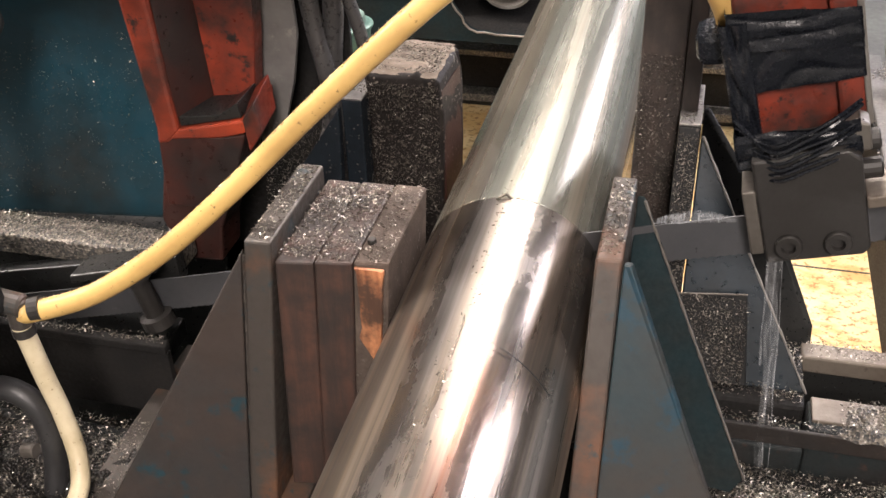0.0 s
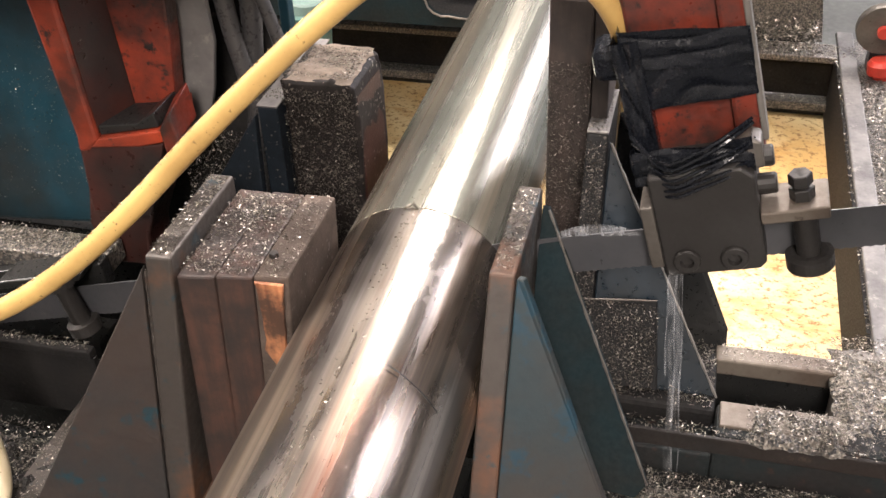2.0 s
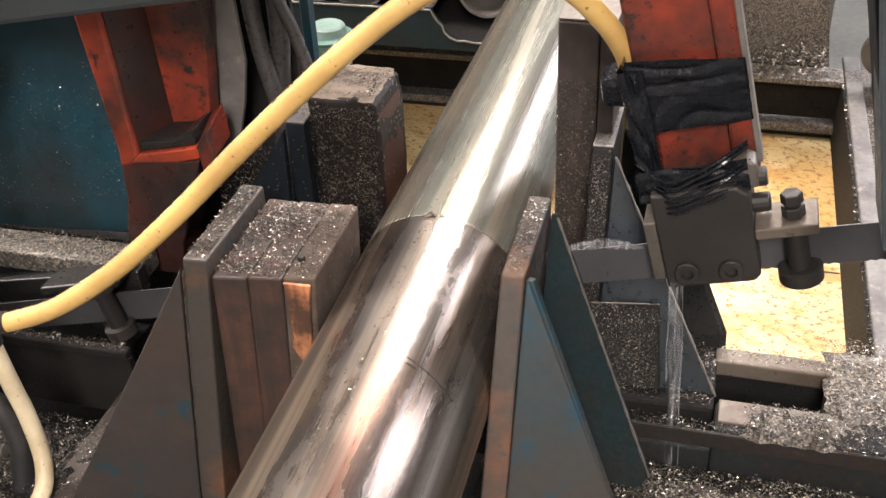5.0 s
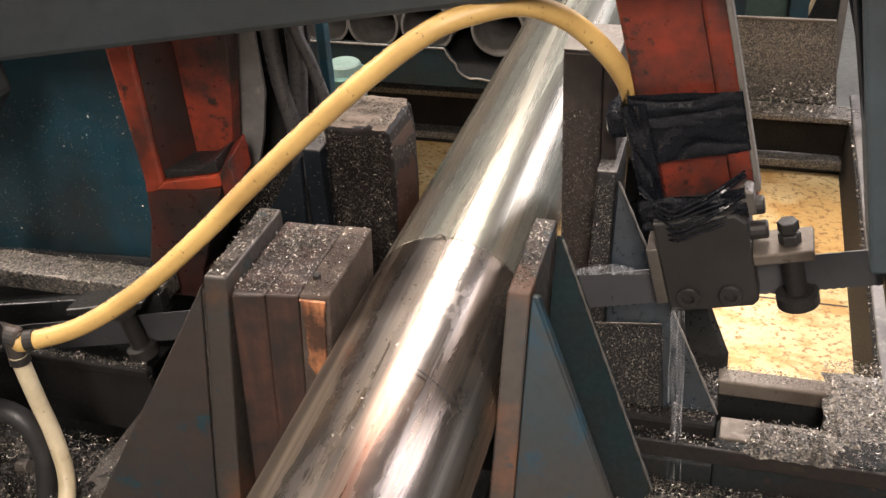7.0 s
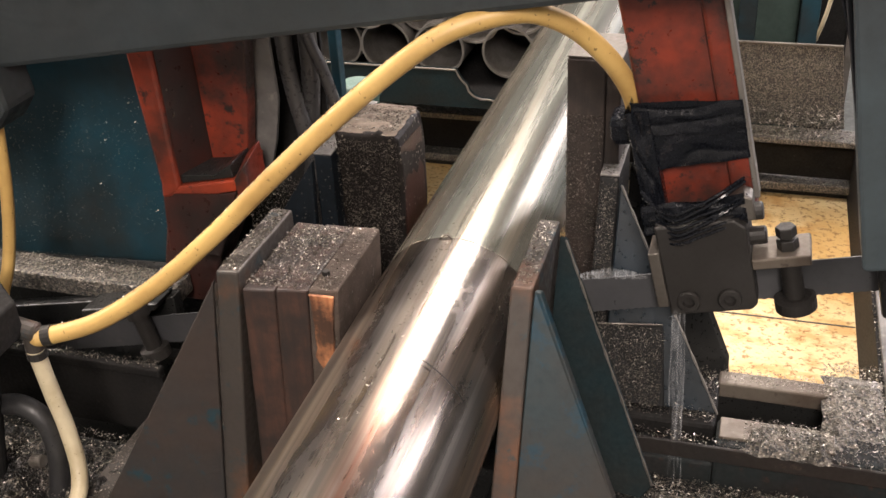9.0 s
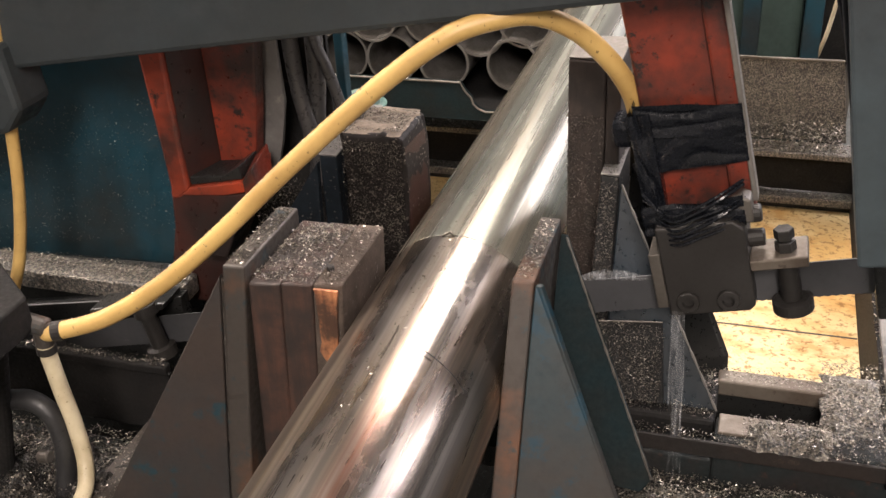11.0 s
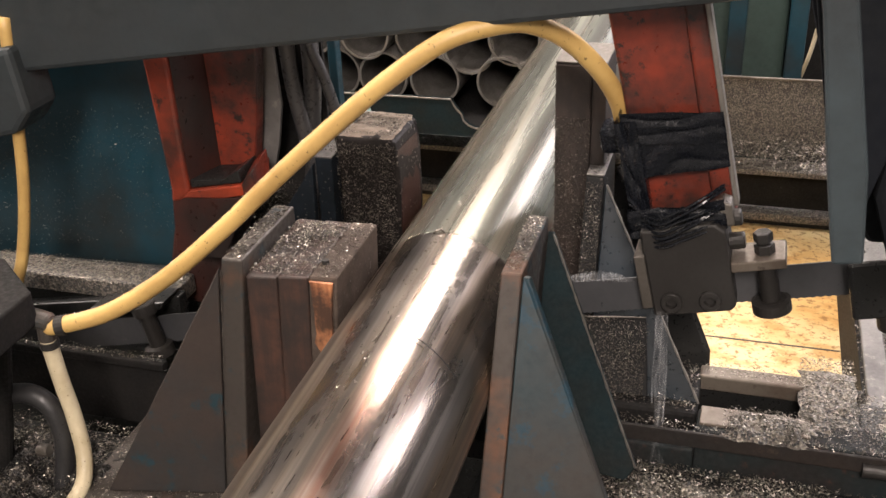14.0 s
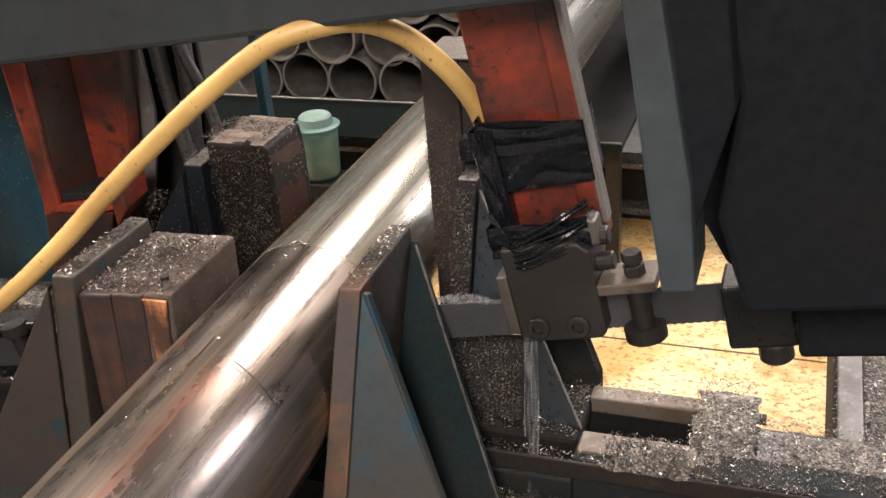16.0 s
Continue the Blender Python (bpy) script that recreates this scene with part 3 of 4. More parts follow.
def packing_block():
    block = thing("packing_block", (-1.3, -0.5, -1.6), "block of oil-soaked wooden boards under metal chips", "wood block", "packing blocks")
    rows = ((-1.625, -1.345, WOOD_RED, 0.0), (-1.34, -1.065, WOOD_RED, 0.01), (-1.06, -0.81, DUSTY_SIDE, 0.02))
    for x0, x1, m, d in rows:
        part("board", solid([(x0, -1.16 + (x0 + 1.6) * 0.14, 0.64 + d), (x1, -1.16 + (x1 + 1.6) * 0.14, 0.64 + d), (x1, 0.0, 0.65 + d), (x0, 0.0, 0.65 + d),
                             (x0 - 0.1, -1.2, -1.59), (x1 - 0.1, -1.16, -1.59), (x1 - 0.1, 0.0, -1.59), (x0 - 0.1, 0.0, -1.59)],
                            [(0, 1, 2, 3), (4, 5, 6, 7), (0, 1, 5, 4), (1, 2, 6, 5), (2, 3, 7, 6), (3, 0, 4, 7)], 0.02), m, block)
    rng = random.Random(5)
    left = [(-1.055 + 0.03 * rng.random(), 0.6 - 0.1 * k) for k in range(7)]
    right = [(-0.825 - 0.009 * k - 0.012 * rng.random(), 0.61 - 0.1 * k) for k in range(8)]
    face = prism([(-1.05, 0.63), (-0.83, 0.63)] + right + [(-0.94, -0.22), (-0.99, -0.12)] + left[::-1], -1.118, -1.085, 0.006)
    part("split_face", face, WOOD_RAW, block, "orange freshly split wood")
    part("screw", joined(rod((-1.0, -0.83, 0.62), (-1.0, -0.83, 0.70), 0.035, 8, 0.005)), DARK_STEEL, block)
    return block


def far_left_jaw():
    jaw = thing("vise_jaw", (-1.7, 1.2, -1.7), "dark blue steel vise jaw behind the blade", "vise jaw", "vise jaws")
    part("jaw_plate", box(-1.78, -1.60, 0.84, 2.2, -1.7, 0.92, 0.015), DUSTED_BLUE, jaw)
    part("top_edge", box(-1.785, -1.595, 0.835, 2.2, 0.924, 0.94, 0.004), SCUFFED, jaw, "bare scuffed top edge")
    part("gusset", slab([(-1.785, 0.86, 0.86), (-3.2, 0.70, -1.3), (-1.785, 0.66, -1.3)], 0.08), DUSTED_BLUE, jaw, "dark blue gusset with chips on it")
    part("base_plate", box(-3.4, -0.6, 0.8, 2.4, -1.9, -1.704, 0.02), OILY, jaw)
    block = thing("packing_block", (-1.1, 1.4, -1.7), "chip-caked dark wooden block with rounded top edges", "wood block", "packing blocks")
    core = box(-1.59, -0.935, 1.0, 1.75, -1.7, 1.12, 0.0)
    bmesh.ops.subdivide_edges(core, edges=core.edges, cuts=14, use_grid_fill=True)
    for v in core.verts:
        n = noise.noise(v.co * 2.6) * 0.02 + noise.noise(v.co * 9) * 0.008
        corner = max(0.0, (v.co.x + 1.14) / 0.205) * max(0.0, (v.co.z - 0.80) / 0.32)
        v.co += Vector((n - 0.02 * corner, 0.7 * n, n - 0.035 * corner))
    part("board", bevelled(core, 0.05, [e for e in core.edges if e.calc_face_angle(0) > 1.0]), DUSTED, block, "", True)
    part("worn_top", mound(-1.585, -0.985, 1.01, 1.74, 1.130, 0.045, 9, 34, 30), PALE_TOP, block, "pale worn top", True)
    part("split_edge", solid([(-0.975, 1.02, 0.96), (-0.945, 1.05, 0.98), (-0.935, 1.66, 0.96), (-0.95, 1.01, -0.5), (-0.918, 1.05, -0.5), (-0.918, 1.66, -0.5)],
                             [(0, 1, 2), (3, 4, 5), (0, 1, 4, 3), (1, 2, 5, 4), (2, 0, 3, 5)], 0.008), DUSTED_RED, block, "reddish split edge")
    return jaw


def far_right_jaw():
    jaw = thing("vise_jaw", (1.3, 1.0, -0.88), "chip-caked dark vise jaw behind the blade", "vise jaw", "vise jaws")
    part("jaw_plate", solid([(1.04, 0.76, 1.0), (1.21, 0.76, 1.0), (1.21, 1.5, 1.0), (1.04, 1.5, 1.0),
                             (1.04, -0.02, -0.88), (1.21, -0.02, -0.88), (1.21, 1.6, -0.88), (1.04, 1.6, -0.88)],
                            [(0, 1, 2, 3), (4, 5, 6, 7), (0, 1, 5, 4), (1, 2, 6, 5), (2, 3, 7, 6), (3, 0, 4, 7)], 0.015), DUSTED_BLACK, jaw)
    part("top_edge", box(1.04, 1.21, 0.76, 1.5, 1.003, 1.02, 0.004), SCUFFED, jaw, "bare scuffed top edge")
    part("gusset", slab([(1.22, 0.78, 0.93), (2.27, 0.01, -0.90), (1.22, 0.0, -0.90)], 0.05), BLUE_STEEL, jaw, "dark blue gusset spotted with chips")
    # Pale bead painted in as the highlight along the gusset edge.
    part("bright_edge_bead", tube([(1.235, 0.77, 0.92), (1.75, 0.395, 0.0), (2.27, 0.005, -0.895)], lambda s: 0.010 + 0.004 * math.sin(60 * s), 6, 16), WHITE_STEEL, jaw, "pale line for the highlight on the gusset edge")
    part("cover_plate", slab([(1.10, 0.24, -0.24), (1.72, 0.245, -0.17), (1.80, -0.05, -0.86), (1.08, -0.06, -0.86)], 0.03), DUSTED_BLACK, jaw, "black plate speckled with chips")
    part("plate_lip", tube([(1.10, 0.235, -0.235), (1.40, 0.237, -0.20), (1.72, 0.24, -0.165)], 0.008, 6, 4), STEEL, jaw, "wet plate edge")
    part("gusset", slab([(1.22, 1.5, 0.8), (1.95, 0.86, -0.05), (2.28, 0.66, -0.74), (2.29, 0.62, -1.0), (1.22, 0.74, -1.0)], 0.06), OILY, jaw, "black rear gusset")
    part("base_plate", box(1.0, 2.265, -0.15, 0.66, -1.115, -0.902, 0.045), GRIME, jaw, "black base plate strewn with chips")
    block = thing("packing_block", (0.9, 1.3, -0.88), "tall dark wooden block with pale sawn top", "wood block", "packing blocks")
    part("board", box(0.69, 1.03, 0.97, 1.62, -0.86, 2.01, 0.02), WOOD_DARK, block)
    part("board", box(1.035, 1.17, 0.98, 1.62, 1.0, 2.0, 0.015), WOOD_DARK, block)
    part("top_plate", box(0.69, 1.17, 0.98, 1.62, 2.014, 2.03, 0.004), STEEL, block, "pale bare top plate")
    return jaw


near_left_jaw()
near_right_jaw()
packing_block()
far_left_jaw()
far_right_jaw()


# ---- saw bed ----
def saw_bed():
    bed = thing("saw_bed", (2.6, 0, -10), "dark green cast saw bed strewn with metal chips", "machine bed")
    part("front_rail", joined(box(1.2, 2.27, -0.42, -0.06, -1.62, -1.12, 0.02), box(2.275, 7.0, -0.42, -0.06, -1.62, -0.885, 0.03)), RAIL, bed, "dark green front rail")
    part("rail_lip", box(1.2, 7.0, -0.455, -0.421, -1.06, -0.895, 0.01), RAIL_EDGE, bed, "rusty oily rail lip")
    part("rail_cap", box(2.30, 3.26, -0.33, -0.055, -0.90, -0.86, 0.01), BARE_RUST, bed)
    part("back_bar", box(2.25, 3.3, 0.46, 0.66, -1.05, -0.88, 0.02), BARE_RUST, bed, "pale flat bar behind the slot")
    part("cross_block", box(3.20, 3.66, -0.36, 0.84, -1.5, -0.90, 0.05), STEEL, bed)
    part("side_rail", box(3.665, 7.5, -0.30, 0.46, -1.5, -0.95, 0.05), OILY, bed)
    part("shaft", rod((3.7, -0.46, -1.02), (8.0, -0.40, -1.0), 0.07, 20), DARK_STEEL, bed, "round dark guide shaft")
    part("slot_floor", box(2.0, 3.3, -0.06, 0.7, -1.75, -1.6, 0), OILY, bed)
    part("slot_back", box(2.2, 3.3, 0.48, 0.62, -2.4, -1.06, 0), OILY, bed)
    part("stop_bolt", rod((3.6, 0.60, -0.98), (3.76, 0.60, -0.98), 0.05, 12, 0.008), DARK_STEEL, bed)
    part("lower_ledge", box(1.46, 8.0, -2.4, -0.43, -1.9, -1.34, 0.03), OILY, bed)
    part("bed_wall", box(-0.6, 8.0, -0.38, -0.1, -9.9, -1.64, 0), OILY, bed)
    part("cross_web", box(-1.5, 0.62, 0.32, 0.68, -9.9, -0.98, 0.02), OILY, bed)
    part("pedestal", box(0.46, 1.45, -1.65, 0.28, -9.95, -1.202, 0.02), OILY, bed)
    part("pedestal", box(0.7, 2.15, 0.70, 1.0, -9.95, -1.08, 0.02), OILY, bed)
    left = thing("saw_bed", (-4, 0, -10), "black oily saw bed side with chip shelf", "machine bed")
    part("chip_shelf", box(-9, -0.72, -4.0, -0.75, -1.95, -1.76, 0.03), OILY, left)
    part("rear_web", box(-3.6, -1.97, 1.70, 1.76, -1.9, 2.9, 0.01), GRIME, left)
    part("upper_ledge", box(-9, -3.28, 0.24, 0.62, -0.72, -0.50, 0.02), CRUST_LIGHT, left, "grey ledge covered with chips")
    part("lower_ledge", box(-9, -3.62, 0.30, 0.7, -1.85, -1.62, 0.02), OILY, left)
    part("front_ledge", box(-9, -3.16, -0.45, -0.34, -1.10, -1.0, 0.02), GRIME, left, "narrow ledge lined with chips")
    part("front_web", box(-9, -3.2, -0.36, -0.30, -1.9, -1.162, 0.0), GRIME, left)
    part("pedestal", box(-8.9, -0.8, 1.7, 2.4, -9.95, -1.3, 0), OILY, left)
    part("pedestal", box(-3.35, -0.9, 0.8, 1.69, -9.95, -1.92, 0), OILY, left)
    part("pedestal", box(-8.9, -0.8, -3.9, -0.8, -9.95, -1.97, 0), OILY, left)
    return bed


saw_bed()


# ---- saw head: one swinging frame with blade, guides and hoses ----
PIVOT = (-5.0, 0.0, -1.0)
TILT = 12.5
HEAD = thing("band_saw", PIVOT, "swinging band saw head with blade, red guide arms and grey beam", "band saw")


def up_hill(bm):
    """From the blade's own frame, in which it lies level through the origin, into the place."""
    bmesh.ops.rotate(bm, cent=(0, 0, 0), matrix=Matrix.Rotation(-radians(TILT), 3, "Y"), verts=bm.verts)
    bmesh.ops.translate(bm, vec=(0, 0, -0.10), verts=bm.verts)
    return bm


def blade():
    """The band: a thin strip with fine teeth along its lower edge."""
    n, pitch, x0 = 440, 0.0325, -7.2
    verts, faces = [], []
    for i in range(n + 1):
        x, low = x0 + i * pitch, -0.168 if i % 2 else -0.158
        verts += [(x, -0.006, 0.165), (x, -0.006, low), (x, 0.006, low), (x, 0.006, 0.165)]
    for i in range(n):
        a, b = 4 * i, 4 * i + 4
        faces += [(a, a + 1, b + 1, b), (a + 1, a + 2, b + 2, b + 1), (a + 2, a + 3, b + 3, b + 2), (a + 3, a, b, b + 3)]
    bm = bmesh.new()
    vs = [bm.verts.new(v) for v in verts]
    for f in faces:
        bm.faces.new([vs[k] for k in f])
    return up_hill(bm)


def hex_bolt(u, y, w0, w1, r, material, parent, name="hex_bolt"):
    bm = joined(rod((u, y, w0), (u, y, w1), r * 0.62, 16), rod((u, y, w0), (u, y, w0 + (w1 - w0) * 0.45), r, 6, 0.006),
                rod((u, y, w0 + (w1 - w0) * 0.55), (u, y, w1), r * 0.95, 6, 0.008))
    return part(name, up_hill(bm), material, parent)


def socket_screw(u, w, y, r, parent):
    ring = ringed([(0, r * 0.98), (0.6, r), (0.85, r), (1.0, r * 0.9), (1.0, r * 0.52), (0.35, r * 0.5), (0.35, 0.001)], (u, y + 0.05, w), (u, y - 0.035, w), 24)
    return part("socket_screw", up_hill(ring), DARK_STEEL, parent)


def right_guide():
    arm = part("guide_arm", up_hill(joined(box(1.83, 2.62, 0.20, 0.40, 0.55, 3.2, 0.03), box(2.44, 2.62, 0.14, 0.22, 0.70, 3.2, 0.03))), RED_GRIMY, HEAD, "dirty red cast guide arm")
    part("edge_strip", up_hill(box(2.61, 2.655, 0.13, 0.30, 0.70, 3.2, 0.012)), WHITE_STEEL, arm, "bare grey edge")
    blk = part("guide_block", up_hill(prism([(1.84, -0.14), (2.50, -0.14), (2.55, -0.09), (2.55, 0.62), (2.47, 0.70), (1.84, 0.70)], -0.20, 0.26, 0.02)), DARK_STEEL, HEAD, "blackened steel blade guide block")
    part("carbide_pad", up_hill(box(1.745, 1.838, -0.19, 0.2, -0.06, 0.46, 0.012)), STEEL, blk, "pale guide pad")
    socket_screw(2.01, 0.0, -0.21, 0.095, blk)
    socket_screw(2.34, -0.01, -0.21, 0.095, blk)
    plate = part("roller_plate", up_hill(box(2.55, 3.0, -0.22, 0.16, 0.24, 0.335, 0.015)), BARE_RUST, HEAD, "greasy brown-grey roller bracket")
    hex_bolt(2.83, -0.06, 0.33, 0.53, 0.085, DARK_STEEL, plate)
    part("roller", up_hill(ringed([(0, 0.14), (0.02, 0.165), (0.24, 0.165), (0.27, 0.13), (0.27, 0.085), (1.0, 0.085)], (2.83, -0.10, -0.21), (2.83, -0.10, 0.235), 28)), DARK_STEEL, plate, "dark flanged guide roller")
    part("roller", up_hill(ringed([(0, 0.09), (1, 0.09)], (2.72, 0.12, -0.2), (2.72, 0.12, 0.235), 20)), DARK_STEEL, plate)
    for w in (0.44, 0.66):
        part("clamp_screw", up_hill(rod((2.54, 0.0, w), (2.68, 0.0, w), 0.075, 14, 0.012)), DARK_STEEL, blk)
    part("clamp_ear", up_hill(prism([(2.40, 0.62), (2.62, 0.62), (2.62, 0.82), (2.55, 0.86), (2.40, 0.78)], -0.10, 0.1, 0.02)), STEEL, blk)


def tape():
    """Wraps of black tape round the arm, with folds."""
    rng = random.Random(4)

    def wrap(u0, u1, y0, y1, w0, w1, slope, fold, seed):
        """A sleeve round the arm whose slack runs in a few long slanting creases."""
        bm = bmesh.new()
        ring = [(u0, y0), (u0 + (u1 - u0) * 0.25, y0), (u0 + (u1 - u0) * 0.5, y0), (u0 + (u1 - u0) * 0.75, y0), (u1, y0), (u1, y1), (u0, y1)]
        loop = []
        for (a, b), (c, d) in zip(ring, ring[1:] + ring[:1]):
            for k in range(9):
                loop.append((a + (c - a) * k / 9, b + (d - b) * k / 9))
        rows, turns = [], 26
        for j in range(turns + 1):
            s = j / turns
            row = []
            for u, y in loop:
                r = (u - u0) / (u1 - u0)
                bend = s * 1.7 + 0.7 * math.sin(2.4 * r + seed) + 0.5 * noise.noise(Vector((r * 2.1, s * 1.7, seed)))
                crease = abs(math.sin(math.pi * bend)) ** 0.6
                f = fold * (crease - 0.5) * (0.35 + 0.65 * math.sin(math.pi * min(1, max(0, r)))) + 0.3 * fold * noise.noise(Vector((r * 6, s * 5, seed + 3)))
                rim = 0.018 * noise.noise(Vector((u * 4, y * 4, j + seed))) if j in (0, turns) else 0.0
                out = -1.0 if y < (y0 + y1) / 2 else 1.0
                row.append(bm.verts.new((u + (0.3 * f if r > 0.5 else -0.3 * f), y + out * f, w0 + (w1 - w0) * s + slope * (u - u0) + rim)))
            rows.append(row)
        for a, b in zip(rows, rows[1:]):
            for i in range(len(loop)):
                bm.faces.new((a[i], a[(i + 1) % len(loop)], b[(i + 1) % len(loop)], b[i]))
        return up_hill(bm)

    part("tape_wrap", wrap(1.79, 2.635, 0.09, 0.46, 1.40, 1.68, -0.12, 0.028, 1.0), TAPE, HEAD, "shiny black tape wrap", True)
    part("tape_wrap", wrap(1.80, 2.63, 0.11, 0.46, 1.06, 1.40, 0.02, 0.024, 2.7), TAPE, HEAD, "shiny black tape wrap", True)
    part("tape_wrap", wrap(1.74, 2.56, -0.10, 0.44, 0.58, 0.84, 0.04, 0.045, 4.1), TAPE, HEAD, "crumpled black tape", True)
    part("tape_wrap", wrap(1.74, 1.92, 0.06, 0.4, 0.66, 1.60, 0.0, 0.04, 5.9), TAPE, HEAD, "black taped hose end", True)
    knot = joined(leaned(box(1.22, 1.47, 0.16, 0.5, 1.50, 1.76, 0.07), 8, (1.3, 0, 1.6)), leaned(box(1.42, 1.66, 0.2, 0.4, 1.60, 1.78, 0.06), 14, (1.5, 0, 1.7)))
    part("hose_clamp", knot, TAPE, HEAD, "black tape knot round the hose")
    for k in range(7):
        w = 0.58 + 0.045 * k
        rise = 0.10 * rng.random()
        part("tape_strand", up_hill(tube([(1.76, 0.0, w + 0.16 * rng.random()), (1.98, -0.21, w - 0.04), (2.2, -0.215, w + 0.01), (2.4, -0.19, w + 0.05 + rise * 0.5), (2.58, -0.06, w + 0.06 + rise)], 0.011 + 0.006 * rng.random(), 6, 6)), TAPE, HEAD)


def left_guide():
    arm = part("guide_arm", prism([(-3.30, 2.9), (-3.30, 0.40), (-2.62, 0.50), (-2.54, 0.78), (-2.46, 1.3), (-2.38, 1.98), (-2.28, 2.9)], 0.95, 1.15, 0.02), RED_GRIMY, HEAD, "dirty red cast guide arm with deep pocket")
    part("flange", prism([(-3.42, 2.9), (-3.39, 1.97), (-3.31, 0.6), (-3.33, 0.44), (-3.22, 0.46), (-3.10, 0.56), (-3.12, 2.0), (-3.13, 2.9)], 0.48, 0.952, 0.035), RED, arm)
    part("flange", prism([(-3.20, 0.50), (-3.095, 0.60), (-2.47, 0.72), (-2.36, 0.86), (-2.37, 0.76), (-2.47, 0.60), (-2.70, 0.545)], 0.475, 0.96, 0.018), RED, arm, "red pocket rim")
    part("flange", solid([(-2.47, 0.47, 0.725), (-2.34, 0.47, 0.89), (-2.38, 0.95, 0.96), (-2.55, 0.95, 0.80), (-2.45, 0.47, 0.42), (-2.30, 0.47, 0.62), (-2.36, 0.95, 0.62), (-2.52, 0.95, 0.42)],
                         [(0, 1, 2, 3), (4, 5, 6, 7), (0, 1, 5, 4), (1, 2, 6, 5), (2, 3, 7, 6), (3, 0, 4, 7)], 0.02), RED_GRIMY, arm, "chamfered pocket corner")
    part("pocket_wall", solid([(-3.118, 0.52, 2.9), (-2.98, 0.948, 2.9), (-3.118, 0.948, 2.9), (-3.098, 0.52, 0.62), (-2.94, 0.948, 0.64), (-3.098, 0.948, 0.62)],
                              [(0, 1, 2), (3, 4, 5), (0, 1, 4, 3), (1, 2, 5, 4), (2, 0, 3, 5)], 0.01), RED_DARK, arm, "darker red wall of the pocket")
    part("pocket_floor", prism([(-3.09, 0.607), (-2.50, 0.722), (-2.52, 0.86), (-2.70, 0.74), (-3.09, 0.70)], 0.53, 0.948, 0.01), OILY, arm, "pool of black oil and chips")
    part("web", prism([(-3.32, 0.545), (-2.72, 0.54), (-2.48, 0.58), (-2.62, 0.20), (-2.80, -0.2), (-3.39, -0.2)], 0.50, 1.0, 0.02), RED_DARK, arm, "darker red lower web")
    part("foot", prism([(-3.36, 0.46), (-3.60, -0.46), (-3.47, -0.9), (-3.05, -0.9), (-2.99, -0.53), (-2.5, 0.50), (-3.0, 0.40)], 0.66, 1.1, 0.03), RED_DARK, arm, "darker red foot of the arm")
    part("lower_arm", prism([(-5.6, -0.95), (-3.2, -0.50), (-3.2, -0.78), (-5.6, -1.22)], 0.12, 0.28, 0.015), OILY, HEAD)
    part("roller", up_hill(ringed([(0, 0.11), (0.03, 0.15), (0.2, 0.15), (0.22, 0.09), (0.8, 0.085), (0.82, 0.13), (1, 0.13)], (-3.50, -0.12, -0.26), (-3.50, -0.12, 0.38), 24)), DARK_STEEL, HEAD, "dark flanged guide roller")
    part("guide_block", prism([(-4.2, -0.75), (-3.3, -0.55), (-3.25, -0.45), (-4.2, -0.66)], -0.1, 0.25, 0.02), OILY, HEAD)
    part("motor_box", prism([(-7.2, 2.9), (-7.4, -0.76), (-3.55, -0.60), (-3.40, 0.5), (-3.45, 2.9)], 0.86, 1.9, 0.05), TEAL, HEAD, "dark teal painted housing spotted with chips")


def frame_parts():
    part("beam", up_hill(prism([(-7, 3.27), (-3.6, 3.02), (1.92, 2.61), (5.2, 2.38), (5.2, 3.15), (1.92, 3.38), (-3.6, 3.8), (-7, 4.05)], -0.30, 0.06, 0.05)), BEAM_GREY, HEAD, "blue-grey painted saw frame beam")
    part("beam_boss", up_hill(prism([(-6.0, 2.4), (-3.86, 2.48), (-3.62, 2.66), (-3.55, 3.3), (-6.0, 3.3)], -0.45, 0.05, 0.06)), BEAM_GREY, HEAD)
    part("pillar", prism([(3.08, 1.57), (3.28, 1.60), (3.22, 2.25), (3.02, 3.3), (2.9, 3.9), (2.68, 3.9), (2.81, 3.24), (2.97, 2.22)], -1.58, -1.0, 0.025), PILLAR_BLUE, HEAD, "blue-grey guard edge pillar")
    guard = part("wheel_guard", up_hill(prism([(3.38, 3.8), (3.40, 2.5), (3.50, 1.0), (3.62, 0.62), (4.05, 0.54), (3.99, -0.15), (8.5, -0.35), (8.5, 3.8)], -0.62, 0.1, 0.04)), BLACK_PAINT, HEAD, "large black blade wheel guard")
    part("guard_side", up_hill(prism([(3.46, 3.7), (3.40, 1.02), (3.56, 1.2), (3.95, 2.0), (4.1, 3.7)], -1.45, -0.6, 0.02)), BLACK_PAINT, guard)
    part("guard_front", up_hill(prism([(3.93, 3.7), (3.93, 1.95), (3.68, 1.2), (3.76, 0.50), (8.5, 0.30), (8.5, 3.7)], -1.1, -0.61, 0.05)), BLACK_PAINT, guard)
    brk = part("blade_cover", up_hill(box(3.46, 3.97, -0.22, 0.2, -0.3, 0.24, 0.03)), OILY, HEAD, "dark square blade cover")
    part("cover_bolt", up_hill(rod((3.78, -0.1, -0.46), (3.78, -0.1, -0.29), 0.13, 20, 0.02)), DARK_STEEL, brk)


HOSE = thing("coolant_hose", PIVOT, "yellow plastic coolant hose arched over the bar, dusted with chips", "hose")


